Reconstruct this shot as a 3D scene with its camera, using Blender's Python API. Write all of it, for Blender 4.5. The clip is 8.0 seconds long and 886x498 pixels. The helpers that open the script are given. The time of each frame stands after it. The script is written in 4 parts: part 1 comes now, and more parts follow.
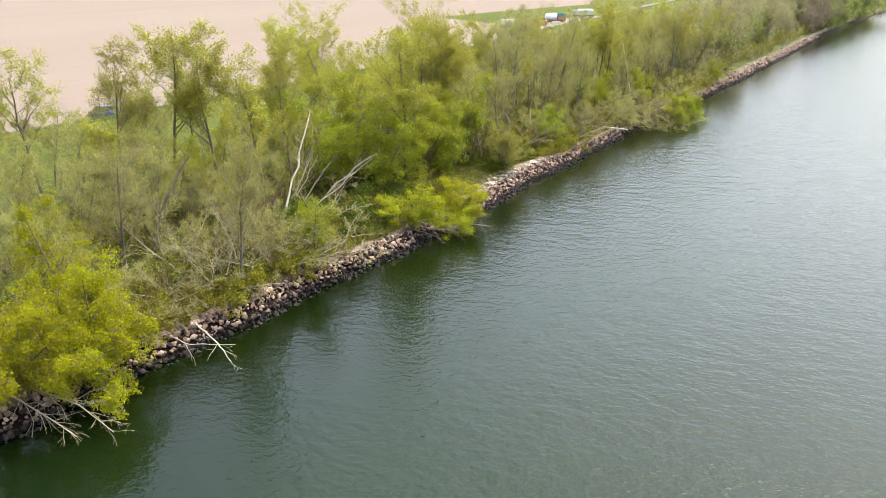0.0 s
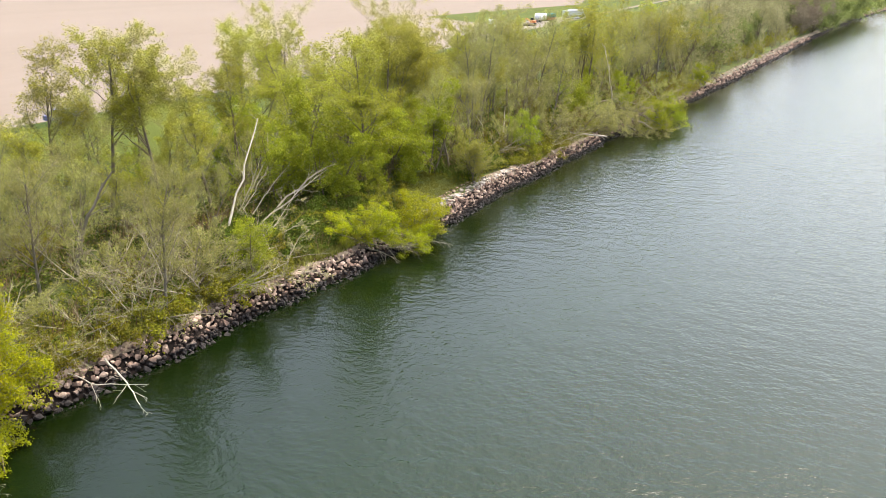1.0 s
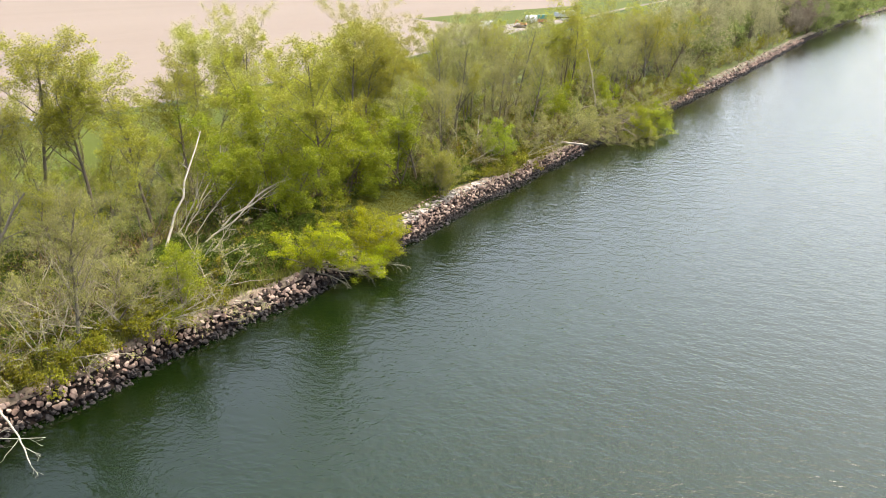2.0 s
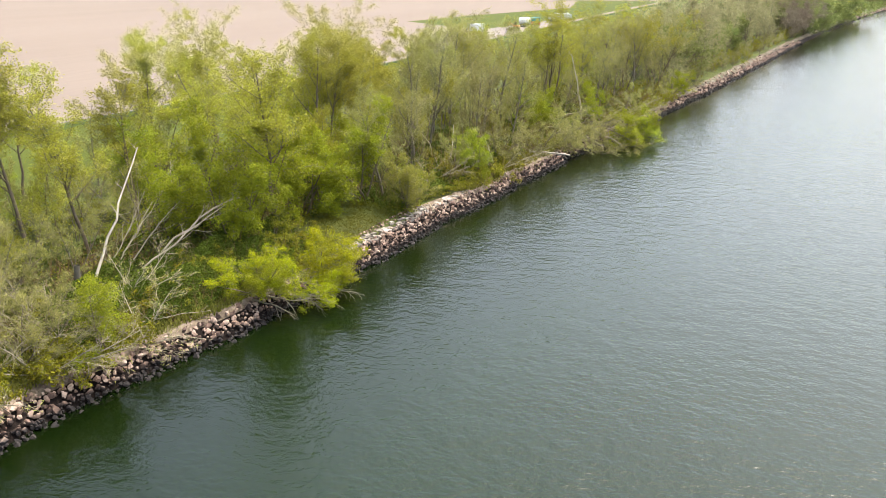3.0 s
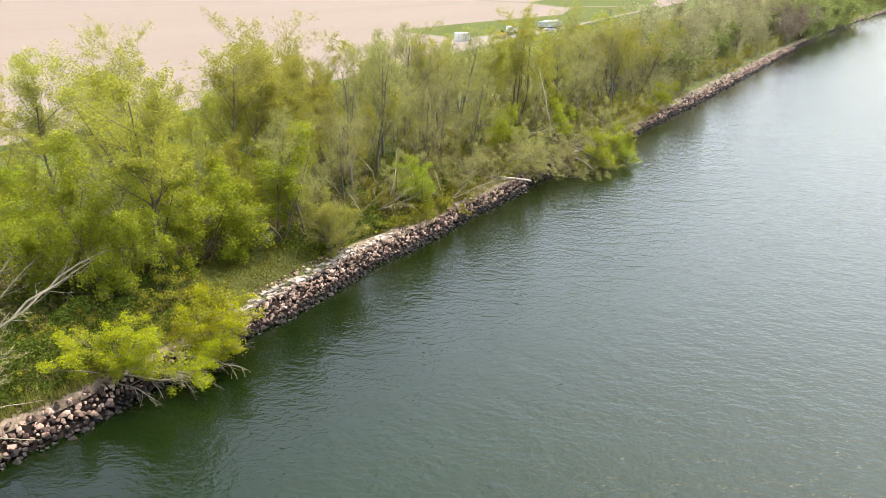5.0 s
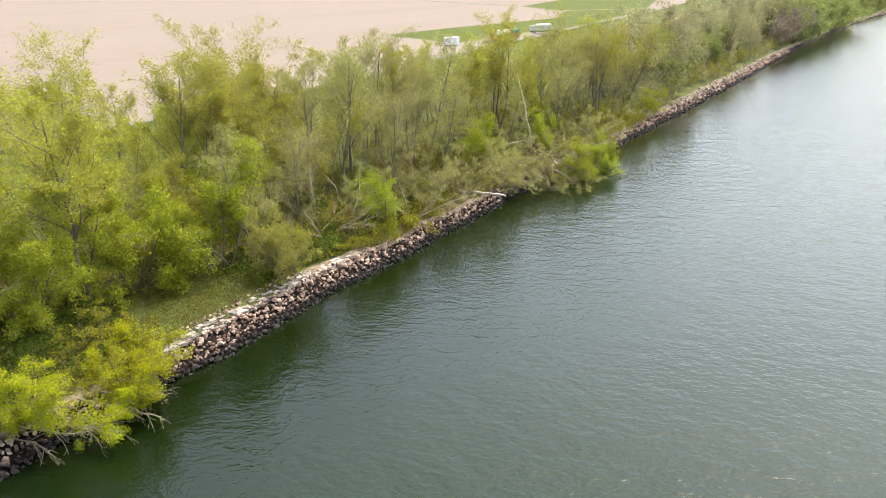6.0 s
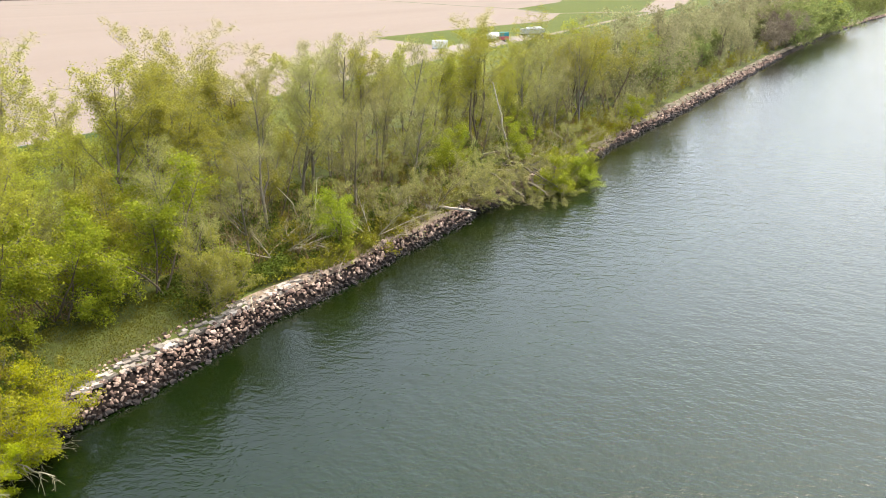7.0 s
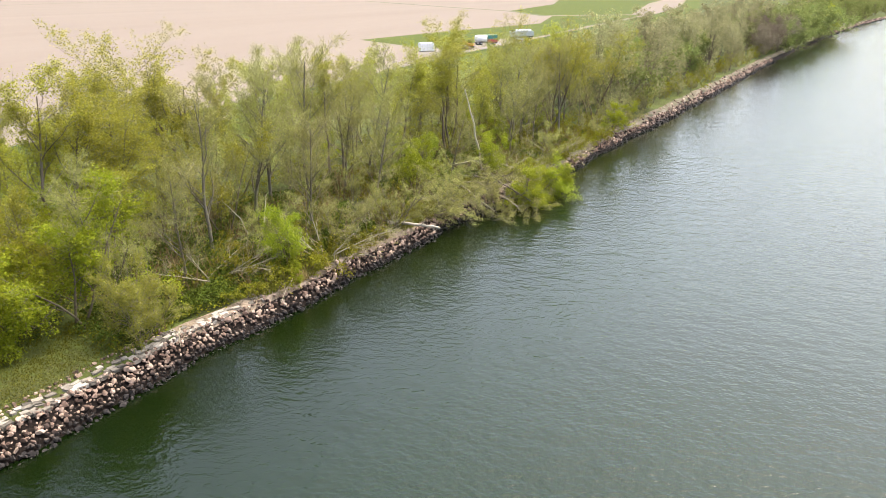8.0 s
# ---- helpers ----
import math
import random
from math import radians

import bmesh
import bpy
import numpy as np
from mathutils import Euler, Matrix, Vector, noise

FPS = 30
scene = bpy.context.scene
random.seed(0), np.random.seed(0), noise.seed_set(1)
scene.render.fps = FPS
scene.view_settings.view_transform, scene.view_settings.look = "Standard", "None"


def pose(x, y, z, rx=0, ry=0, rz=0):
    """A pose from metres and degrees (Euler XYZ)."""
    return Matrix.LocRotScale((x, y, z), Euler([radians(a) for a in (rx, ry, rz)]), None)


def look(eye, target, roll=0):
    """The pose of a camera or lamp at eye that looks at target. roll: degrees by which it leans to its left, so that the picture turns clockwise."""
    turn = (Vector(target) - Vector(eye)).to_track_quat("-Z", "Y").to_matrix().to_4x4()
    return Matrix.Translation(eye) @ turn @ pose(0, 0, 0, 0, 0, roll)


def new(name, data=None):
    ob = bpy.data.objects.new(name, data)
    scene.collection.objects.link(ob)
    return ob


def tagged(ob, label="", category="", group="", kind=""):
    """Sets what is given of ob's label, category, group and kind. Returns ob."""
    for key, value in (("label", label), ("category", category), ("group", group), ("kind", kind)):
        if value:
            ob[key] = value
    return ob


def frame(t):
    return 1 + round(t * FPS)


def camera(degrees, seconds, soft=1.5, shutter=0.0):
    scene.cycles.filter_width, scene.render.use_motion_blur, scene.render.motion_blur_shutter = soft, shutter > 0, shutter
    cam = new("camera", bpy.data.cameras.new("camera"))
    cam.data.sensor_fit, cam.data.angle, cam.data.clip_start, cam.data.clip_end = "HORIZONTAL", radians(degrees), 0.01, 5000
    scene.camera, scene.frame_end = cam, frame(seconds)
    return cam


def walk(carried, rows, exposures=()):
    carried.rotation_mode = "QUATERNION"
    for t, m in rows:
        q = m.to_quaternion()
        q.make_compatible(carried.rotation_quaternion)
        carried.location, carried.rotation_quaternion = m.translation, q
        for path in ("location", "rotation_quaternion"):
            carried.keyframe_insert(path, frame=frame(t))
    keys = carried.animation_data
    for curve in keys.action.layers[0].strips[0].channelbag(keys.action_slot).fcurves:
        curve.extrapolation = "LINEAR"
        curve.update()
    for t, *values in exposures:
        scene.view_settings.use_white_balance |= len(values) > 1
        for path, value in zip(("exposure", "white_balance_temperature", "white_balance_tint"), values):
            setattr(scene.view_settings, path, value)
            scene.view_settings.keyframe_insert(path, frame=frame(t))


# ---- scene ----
cam = camera(60.0, 8.0, soft=0.85)
PATH = [
    (0, (1.832, -5.557, 18.771), (0.705, -4.047, 18.1), 0.0),
    (0.5, (1.636, -3.018, 18.772), (0.516, -1.503, 18.099), 0.2),
    (1, (1.438, -0.482, 18.772), (0.323, 1.036, 18.099), 0.3),
    (1.5, (1.236, 2.046, 18.773), (0.125, 3.567, 18.101), 0.3),
    (3, (0.615, 9.583, 18.779), (-0.496, 11.107, 18.114), 0.0),
    (3.5, (0.4, 12.075, 18.78), (-0.714, 13.599, 18.119), -0.2),
    (4, (0.18, 14.553, 18.781), (-0.938, 16.077, 18.125), -0.5),
    (4.5, (-0.043, 17.028, 18.782), (-1.162, 18.552, 18.13), -0.6),
    (6, (-0.713, 24.456, 18.787), (-1.83, 25.987, 18.147), -0.9),
    (6.5, (-0.936, 26.933, 18.788), (-2.048, 28.468, 18.15), -0.8),
    (7, (-1.156, 29.411, 18.788), (-2.265, 30.95, 18.153), -0.7),
    (7.5, (-1.376, 31.893, 18.788), (-2.478, 33.436, 18.155), -0.5),
    (8, (-1.595, 34.374, 18.788), (-2.692, 35.922, 18.157), -0.4),
]
walk(cam, [(t, look(eye, target, roll)) for t, eye, target, roll in PATH])

# ---- light: thin bright overcast ----
SUN_ELEV, SUN_ROT = 67.0, 13.0
scene.view_settings.exposure = 1.85
world = bpy.data.worlds.new("sky")
scene.world = world
world.use_nodes = True
wn, wl = world.node_tree.nodes, world.node_tree.links
sky = wn.new("ShaderNodeTexSky")
sky.sky_type = "NISHITA"
sky.sun_disc = False
sky.sun_elevation, sky.sun_rotation = radians(SUN_ELEV), radians(SUN_ROT)
sky.air_density, sky.dust_density, sky.ozone_density = 1.0, 6.0, 1.0
cloud = wn.new("ShaderNodeHueSaturation")
cloud.inputs["Saturation"].default_value = 0.83
wl.new(sky.outputs["Color"], cloud.inputs["Color"])
wl.new(cloud.outputs["Color"], wn["Background"].inputs["Color"])
wn["Background"].inputs["Strength"].default_value = 0.218

sun = new("sun", bpy.data.lights.new("sun", "SUN"))
sun.data.energy, sun.data.angle, sun.data.color = 1.2, radians(28), (1.0, 0.96, 0.9)
az, el = radians(SUN_ROT), radians(SUN_ELEV)
sun.matrix_world = look((0, 0, 60), Vector((0, 0, 60)) - Vector((math.sin(az) * math.cos(el), math.cos(az) * math.cos(el), math.sin(el))))


# ---- materials ----
def mat(name, rough=0.8, spec=0.3):
    m = bpy.data.materials.new(name)
    m.use_nodes = True
    b = m.node_tree.nodes["Principled BSDF"]
    b.inputs["Roughness"].default_value = rough
    b.inputs["Specular IOR Level"].default_value = spec
    return m, m.node_tree.nodes, m.node_tree.links, b


def ramp(nodes, links, fac, stops):
    r = nodes.new("ShaderNodeValToRGB")
    while len(r.color_ramp.elements) < len(stops):
        r.color_ramp.elements.new(0.5)
    for e, (p, c) in zip(r.color_ramp.elements, stops):
        e.position, e.color = p, (*c, 1)
    links.new(fac, r.inputs["Fac"])
    return r.outputs["Color"]


def noise_tex(nodes, links, scale, detail=4.0, rough=0.6, stretch=None, obj=False):
    n = nodes.new("ShaderNodeTexNoise")
    n.inputs["Scale"].default_value, n.inputs["Detail"].default_value, n.inputs["Roughness"].default_value = scale, detail, rough
    if obj:
        c = nodes.new("ShaderNodeTexCoord").outputs["Object"]
    else:
        c = nodes.new("ShaderNodeNewGeometry").outputs["Position"]
    if stretch:
        mp = nodes.new("ShaderNodeMapping")
        mp.vector_type = "TEXTURE"
        mp.inputs["Scale"].default_value = stretch[:3]
        mp.inputs["Rotation"].default_value = (0, 0, radians(stretch[3]))
        links.new(c, mp.inputs["Vector"])
        c = mp.outputs["Vector"]
    links.new(c, n.inputs["Vector"])
    return n.outputs["Fac"]


def mix(nodes, links, fac, a, b, mode="MIX"):
    m = nodes.new("ShaderNodeMix")
    m.data_type, m.blend_type = "RGBA", mode
    for sock, v in ((m.inputs["Factor"], fac), (m.inputs[6], a), (m.inputs[7], b)):
        if isinstance(v, (int, float)):
            sock.default_value = v
        elif isinstance(v, tuple):
            sock.default_value = (*v, 1)
        else:
            links.new(v, sock)
    return m.outputs[2]


def bump(nodes, links, height, strength, dist, bsdf):
    b = nodes.new("ShaderNodeBump")
    b.inputs["Strength"].default_value, b.inputs["Distance"].default_value = strength, dist
    links.new(height, b.inputs["Height"])
    links.new(b.outputs["Normal"], bsdf.inputs["Normal"])
    return b


def two_scale(name, stops, big, small, rough=0.85, bump_s=0.4, bump_d=0.05, spec=0.06, obj=False, stretch=None):
    """A matt surface whose colour varies at two scales, with fine relief."""
    m, n, l, b = mat(name, rough, spec)
    f1, f2 = noise_tex(n, l, big, 3, 0.6, stretch, obj), noise_tex(n, l, small, 5, 0.7, stretch, obj)
    f = mix(n, l, 0.5, f1, f2)
    l.new(ramp(n, l, f, stops), b.inputs["Base Color"])
    bump(n, l, f2, bump_s, bump_d, b)
    return m


def leaf_mat(name, dark, light, translucent=0.35):
    """Thin leaves: each its own shade between two, part of the light going through."""
    m, n, l, b = mat(name, 0.65, 0.04)
    geo, info = n.new("ShaderNodeNewGeometry"), n.new("ShaderNodeObjectInfo")
    c = ramp(n, l, geo.outputs["Random Per Island"], [(0.0, dark), (1.0, light)])
    hs = n.new("ShaderNodeHueSaturation")
    ma = n.new("ShaderNodeMapRange")
    ma.inputs["To Min"].default_value, ma.inputs["To Max"].default_value = 0.485, 0.512
    l.new(info.outputs["Random"], ma.inputs["Value"])
    l.new(ma.outputs["Result"], hs.inputs["Hue"])
    mv = n.new("ShaderNodeMapRange")
    mv.inputs["To Min"].default_value, mv.inputs["To Max"].default_value = 0.8, 1.2
    l.new(info.outputs["Random"], mv.inputs["Value"])
    l.new(mv.outputs["Result"], hs.inputs["Value"])
    l.new(c, hs.inputs["Color"])
    tr, sh = n.new("ShaderNodeBsdfTranslucent"), n.new("ShaderNodeMixShader")
    l.new(hs.outputs["Color"], b.inputs["Base Color"])
    l.new(hs.outputs["Color"], tr.inputs["Color"])
    sh.inputs[0].default_value = translucent
    l.new(b.outputs[0], sh.inputs[1])
    l.new(tr.outputs[0], sh.inputs[2])
    l.new(sh.outputs[0], n["Material Output"].inputs["Surface"])
    return m


def plain(name, color, rough=0.5, metal=0.0, grain=0.12, scale=6.0):
    m, n, l, b = mat(name, rough, 0.4)
    f = noise_tex(n, l, scale, 4, 0.6, obj=True)
    l.new(ramp(n, l, f, [(0.3, tuple(c * (1 - grain) for c in color)), (0.7, tuple(min(1, c * (1 + grain)) for c in color))]), b.inputs["Base Color"])
    b.inputs["Metallic"].default_value = metal
    return m


M_LEAF_TALL = leaf_mat("leaf_spring_green", (0.193, 0.204, 0.018), (0.294, 0.29, 0.0371), 0.48)
M_LEAF_BRIGHT = leaf_mat("leaf_bright_green", (0.145, 0.18, 0.00952), (0.234, 0.257, 0.0179), 0.46)
M_LEAF_YELLOW = leaf_mat("leaf_yellow_green", (0.165, 0.183, 0.0036), (0.297, 0.31, 0.009), 0.48)
M_LEAF_GREY = leaf_mat("leaf_grey_bud", (0.175, 0.178, 0.0433), (0.275, 0.273, 0.0816), 0.48)
# distant trees: air haze put into the leaf colour, greyer and bluer
M_LEAF_HAZED = leaf_mat("leaf_hazed_grey_green", (0.162, 0.161, 0.0671), (0.271, 0.252, 0.127), 0.46)
M_LEAF_BARE = leaf_mat("grey_brown_buds", (0.11, 0.09, 0.06), (0.2, 0.165, 0.11), 0.2)
M_LEAF_PALE = leaf_mat("leaf_pale_willow", (0.19, 0.2, 0.03), (0.29, 0.3, 0.058), 0.48)
# far leafy trees: a green dulled in the same way for haze
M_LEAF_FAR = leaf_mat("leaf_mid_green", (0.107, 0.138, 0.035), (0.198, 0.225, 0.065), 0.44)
M_LEAF_DARK = leaf_mat("leaf_bramble", (0.0325, 0.0506, 0.00605), (0.0794, 0.112, 0.0125), 0.28)
M_LEAF_OLIVE = leaf_mat("leaf_olive_green", (0.102, 0.101, 0.00734), (0.191, 0.18, 0.015), 0.4)
M_GRASS = leaf_mat("grass_blades", (0.0516, 0.0595, 0.00683), (0.101, 0.105, 0.0137), 0.25)
M_MOSS = leaf_mat("moss_grass", (0.0714, 0.0666, 0.00816), (0.122, 0.11, 0.0146), 0.3)
M_BRUSH = leaf_mat("brown_brushwood", (0.109, 0.0775, 0.0356), (0.215, 0.159, 0.0727), 0.15)
M_REED = leaf_mat("arching_grass", (0.119, 0.115, 0.021), (0.204, 0.19, 0.0428), 0.3)
M_STRAW = leaf_mat("dry_grass", (0.272, 0.205, 0.0756), (0.378, 0.3, 0.127), 0.3)
M_BARK = two_scale("bark_grey_brown", [(0.3, (0.055, 0.042, 0.028)), (0.7, (0.165, 0.135, 0.095))], 1.5, 14, 0.9, 0.6, 0.03, obj=True)
M_BARK_PALE = two_scale("bark_pale", [(0.3, (0.07, 0.0616, 0.0434)), (0.7, (0.168, 0.147, 0.108))], 1.5, 14, 0.9, 0.6, 0.03, obj=True)
M_DEAD = two_scale("bleached_wood", [(0.3, (0.214, 0.183, 0.134)), (0.7, (0.399, 0.359, 0.282))], 2, 18, 0.85, 0.5, 0.02, obj=True)
M_TWIG = two_scale("twig_tan", [(0.3, (0.12, 0.1, 0.062)), (0.7, (0.25, 0.212, 0.135))], 1.5, 10, 0.85, 0.2, 0.01, obj=True)
M_TWIG_GREEN = two_scale("twig_olive", [(0.3, (0.105, 0.0945, 0.0525)), (0.7, (0.231, 0.206, 0.115))], 1.5, 10, 0.85, 0.2, 0.01, obj=True)
M_BARE = two_scale("bare_pale_bark", [(0.3, (0.15, 0.13, 0.085)), (0.7, (0.3, 0.265, 0.185))], 1.5, 12, 0.9, 0.4, 0.02, obj=True)
M_LITTER = two_scale("dry_litter", [(0.32, (0.0468, 0.038, 0.0194)), (0.5, (0.133, 0.103, 0.072)), (0.7, (0.25, 0.201, 0.151))], 0.9, 7, 0.95, 0.6, 0.04)
# wet rubble, its colour taken darker still for shade in the stone gaps
M_BANK = two_scale("wet_shaded_rubble", [(0.3, (0.0035, 0.00252, 0.0021)), (0.7, (0.0154, 0.0112, 0.00875))], 1.0, 6, 0.9, 0.8, 0.08)
M_WOODFLOOR = two_scale("wood_floor", [(0.25, (0.0175, 0.0154, 0.0084)), (0.45, (0.0385, 0.042, 0.0126)), (0.6, (0.056, 0.07, 0.0154)), (0.8, (0.105, 0.098, 0.042))], 0.25, 3.0, 0.95, 0.9, 0.12)
M_MEADOW = two_scale("meadow_grass", [(0.25, (0.0279, 0.0381, 0.00371)), (0.5, (0.0417, 0.052, 0.00557)), (0.8, (0.0603, 0.0649, 0.0102))], 0.08, 5.0, 0.9, 0.7, 0.08)
M_FIELD = two_scale("ploughed_field", [(0.25, (0.105, 0.0835, 0.0633)), (0.5, (0.122, 0.0983, 0.0767)), (0.8, (0.138, 0.113, 0.0896))], 0.012, 0.9, 0.95, 0.3, 0.1, stretch=(1, 14, 1, 20))
M_ROAD = two_scale("gravel_track", [(0.3, (0.111, 0.0931, 0.0782)), (0.7, (0.161, 0.139, 0.119))], 0.4, 9, 0.95, 0.4, 0.02)
M_BERM = two_scale("sandy_gravel", [(0.38, (0.036, 0.0371, 0.0169)), (0.52, (0.1, 0.0829, 0.0585)), (0.7, (0.192, 0.166, 0.139))], 0.5, 3, 0.95, 0.6, 0.04)
# grass of the track bank, painted dark as the bank's shadow line
M_RIDGE = two_scale("shaded_bank_grass", [(0.3, (0.0147, 0.0245, 0.00588)), (0.7, (0.0392, 0.0539, 0.0147))], 0.6, 6, 0.95, 0.7, 0.06)
M_DITCH = two_scale("ditch_bank", [(0.3, (0.035, 0.042, 0.021)), (0.7, (0.098, 0.098, 0.049))], 0.5, 4, 0.95, 0.4, 0.05)


def stone_mat(name, tones):
    m, n, l, b = mat(name, 0.85, 0.3)
    geo, info = n.new("ShaderNodeNewGeometry"), n.new("ShaderNodeObjectInfo")
    add = n.new("ShaderNodeMath")
    add.operation = "ADD"
    l.new(geo.outputs["Random Per Island"], add.inputs[0])
    l.new(info.outputs["Random"], add.inputs[1])
    fr = n.new("ShaderNodeMath")
    fr.operation = "FRACT"
    l.new(add.outputs[0], fr.inputs[0])
    base = ramp(n, l, fr.outputs[0], tones)
    g = noise_tex(n, l, 9, 5, 0.7)
    base = mix(n, l, 0.55, base, ramp(n, l, g, [(0.3, (0.25, 0.23, 0.2)), (0.7, (1, 1, 1))]), "MULTIPLY")
    # stones wet at the waterline, painted near black also for shade and reflection there
    sep = n.new("ShaderNodeSeparateXYZ")
    l.new(geo.outputs["Position"], sep.inputs[0])
    lap = n.new("ShaderNodeMath")
    lap.operation = "MULTIPLY_ADD"
    l.new(noise_tex(n, l, 1.2, 3, 0.6), lap.inputs[0])
    lap.inputs[1].default_value = -0.35
    l.new(sep.outputs["Z"], lap.inputs[2])
    wet = n.new("ShaderNodeMapRange")
    wet.inputs["From Min"].default_value, wet.inputs["From Max"].default_value = 0.1, 0.33
    wet.inputs["To Min"].default_value, wet.inputs["To Max"].default_value = 1.0, 0.0
    l.new(lap.outputs[0], wet.inputs["Value"])
    l.new(mix(n, l, wet.outputs["Result"], base, (0.012, 0.009, 0.0075)), b.inputs["Base Color"])
    bump(n, l, g, 0.5, 0.04, b)
    return m


M_STONE = stone_mat("rip_rap_stone", [(0.0, (0.0237, 0.0139, 0.01)), (0.25, (0.0899, 0.0548, 0.0385)), (0.55, (0.218, 0.143, 0.103)), (1.0, (0.407, 0.304, 0.229))])
M_SLAB = stone_mat("pale_slab_stone", [(0.0, (0.045, 0.0378, 0.0277)), (0.4, (0.171, 0.147, 0.116)), (1.0, (0.333, 0.299, 0.248))])


def water_mat():
    m, n, l, b = mat("river_water", 0.09, 0.5)
    b.inputs["IOR"].default_value = 1.33
    b.inputs["Specular IOR Level"].default_value = 0.33
    # water colour painted darker towards the bank, for the trees' shade and reflection
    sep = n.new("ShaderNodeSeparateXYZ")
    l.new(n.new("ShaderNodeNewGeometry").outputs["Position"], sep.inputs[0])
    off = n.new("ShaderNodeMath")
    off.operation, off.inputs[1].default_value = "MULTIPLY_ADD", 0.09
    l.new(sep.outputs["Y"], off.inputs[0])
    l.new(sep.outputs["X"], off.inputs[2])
    past_shade = n.new("ShaderNodeMapRange")
    past_shade.inputs["From Min"].default_value, past_shade.inputs["From Max"].default_value = -28.5, -14.0
    l.new(off.outputs[0], past_shade.inputs["Value"])
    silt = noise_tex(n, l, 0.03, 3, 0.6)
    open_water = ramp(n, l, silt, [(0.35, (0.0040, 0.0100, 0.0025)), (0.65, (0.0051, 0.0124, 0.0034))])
    l.new(mix(n, l, past_shade.outputs["Result"], (0.0018, 0.0042, 0.0006), open_water), b.inputs["Base Color"])
    h = None
    for scale, w, st in ((0.5, 0.7, (1.5, 1, 1, 20)), (1.3, 0.55, (1.5, 1, 1, 5)), (3.0, 0.42, (1.4, 1, 1, 30)), (6.5, 0.17, (1.3, 1, 1, -5))):
        f = noise_tex(n, l, scale, 2.5, 0.55, st)
        mu = n.new("ShaderNodeMath")
        mu.operation = "MULTIPLY_ADD"
        l.new(f, mu.inputs[0])
        mu.inputs[1].default_value = w
        if h is None:
            mu.inputs[2].default_value = 0.0
        else:
            l.new(h, mu.inputs[2])
        h = mu.outputs[0]
    bp = bump(n, l, h, 1.0, 0.115, b)
    # the water lies calmer in the shelter of the bank
    calm = n.new("ShaderNodeMapRange")
    calm.inputs["From Min"].default_value, calm.inputs["From Max"].default_value = -28.5, -14.0
    calm.inputs["To Min"].default_value, calm.inputs["To Max"].default_value = 0.32, 1.0
    l.new(off.outputs[0], calm.inputs["Value"])
    l.new(calm.outputs["Result"], bp.inputs["Strength"])
    return m


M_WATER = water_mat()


# ---- mesh helpers ----
def mesh_np(name, verts, faces, material, smooth=False):
    """A mesh from arrays; all faces have the same number of corners."""
    verts, faces = np.asarray(verts, np.float32), np.asarray(faces, np.int32)
    me = bpy.data.meshes.new(name)
    k = faces.shape[1]
    me.vertices.add(len(verts))
    me.vertices.foreach_set("co", verts.ravel())
    me.loops.add(faces.size)
    me.loops.foreach_set("vertex_index", faces.ravel())
    me.polygons.add(len(faces))
    me.polygons.foreach_set("loop_start", np.arange(0, faces.size, k, dtype=np.int32))
    me.polygons.foreach_set("loop_total", np.full(len(faces), k, np.int32))
    me.polygons.foreach_set("use_smooth", np.full(len(faces), smooth, bool))
    me.materials.append(material)
    me.update(calc_edges=True)
    return me


def mesh_bm(name, bm, material, smooth=False):
    me = bpy.data.meshes.new(name)
    for f in bm.faces:
        f.smooth = smooth
    bm.to_mesh(me)
    bm.free()
    me.materials.append(material)
    return me


def part(name, data, parent, label=""):
    ob = new(name, data)
    ob.parent = parent
    if label:
        ob["label"] = label
    return ob


def thing(name, m, label, category, group="", kind=""):
    e = new(name)
    e.empty_display_size = 0.2
    e.matrix_world = m
    return tagged(e, label, category, group, kind)


def unit(v):
    return v / np.maximum(np.linalg.norm(v, axis=-1, keepdims=True), 1e-9)


def tubes(P, R, sides):
    """Tapered tubes along many polylines at once: P (N, n, 3), R (N, n)."""
    N, n, _ = P.shape
    d = unit(P[:, -1] - P[:, 0])
    ref = np.where(np.abs(d[:, 2:3]) > 0.9, np.array([[1.0, 0, 0]]), np.array([[0, 0, 1.0]]))
    u = unit(np.cross(d, ref))
    v = np.cross(d, u)
    a = np.arange(sides) * 2 * np.pi / sides
    ring = u[:, None] * np.cos(a)[None, :, None] + v[:, None] * np.sin(a)[None, :, None]
    V = P[:, :, None] + R[:, :, None, None] * ring[:, None]
    i = (np.arange(N) * n * sides)[:, None, None] + (np.arange(n - 1) * sides)[None, :, None]
    k = np.arange(sides)[None, None]
    k2 = (np.arange(sides) + 1)[None, None] % sides
    F = np.stack([i + k, i + k2, i + k2 + sides, i + k + sides], -1).reshape(-1, 4)
    return V.reshape(-1, 3), F


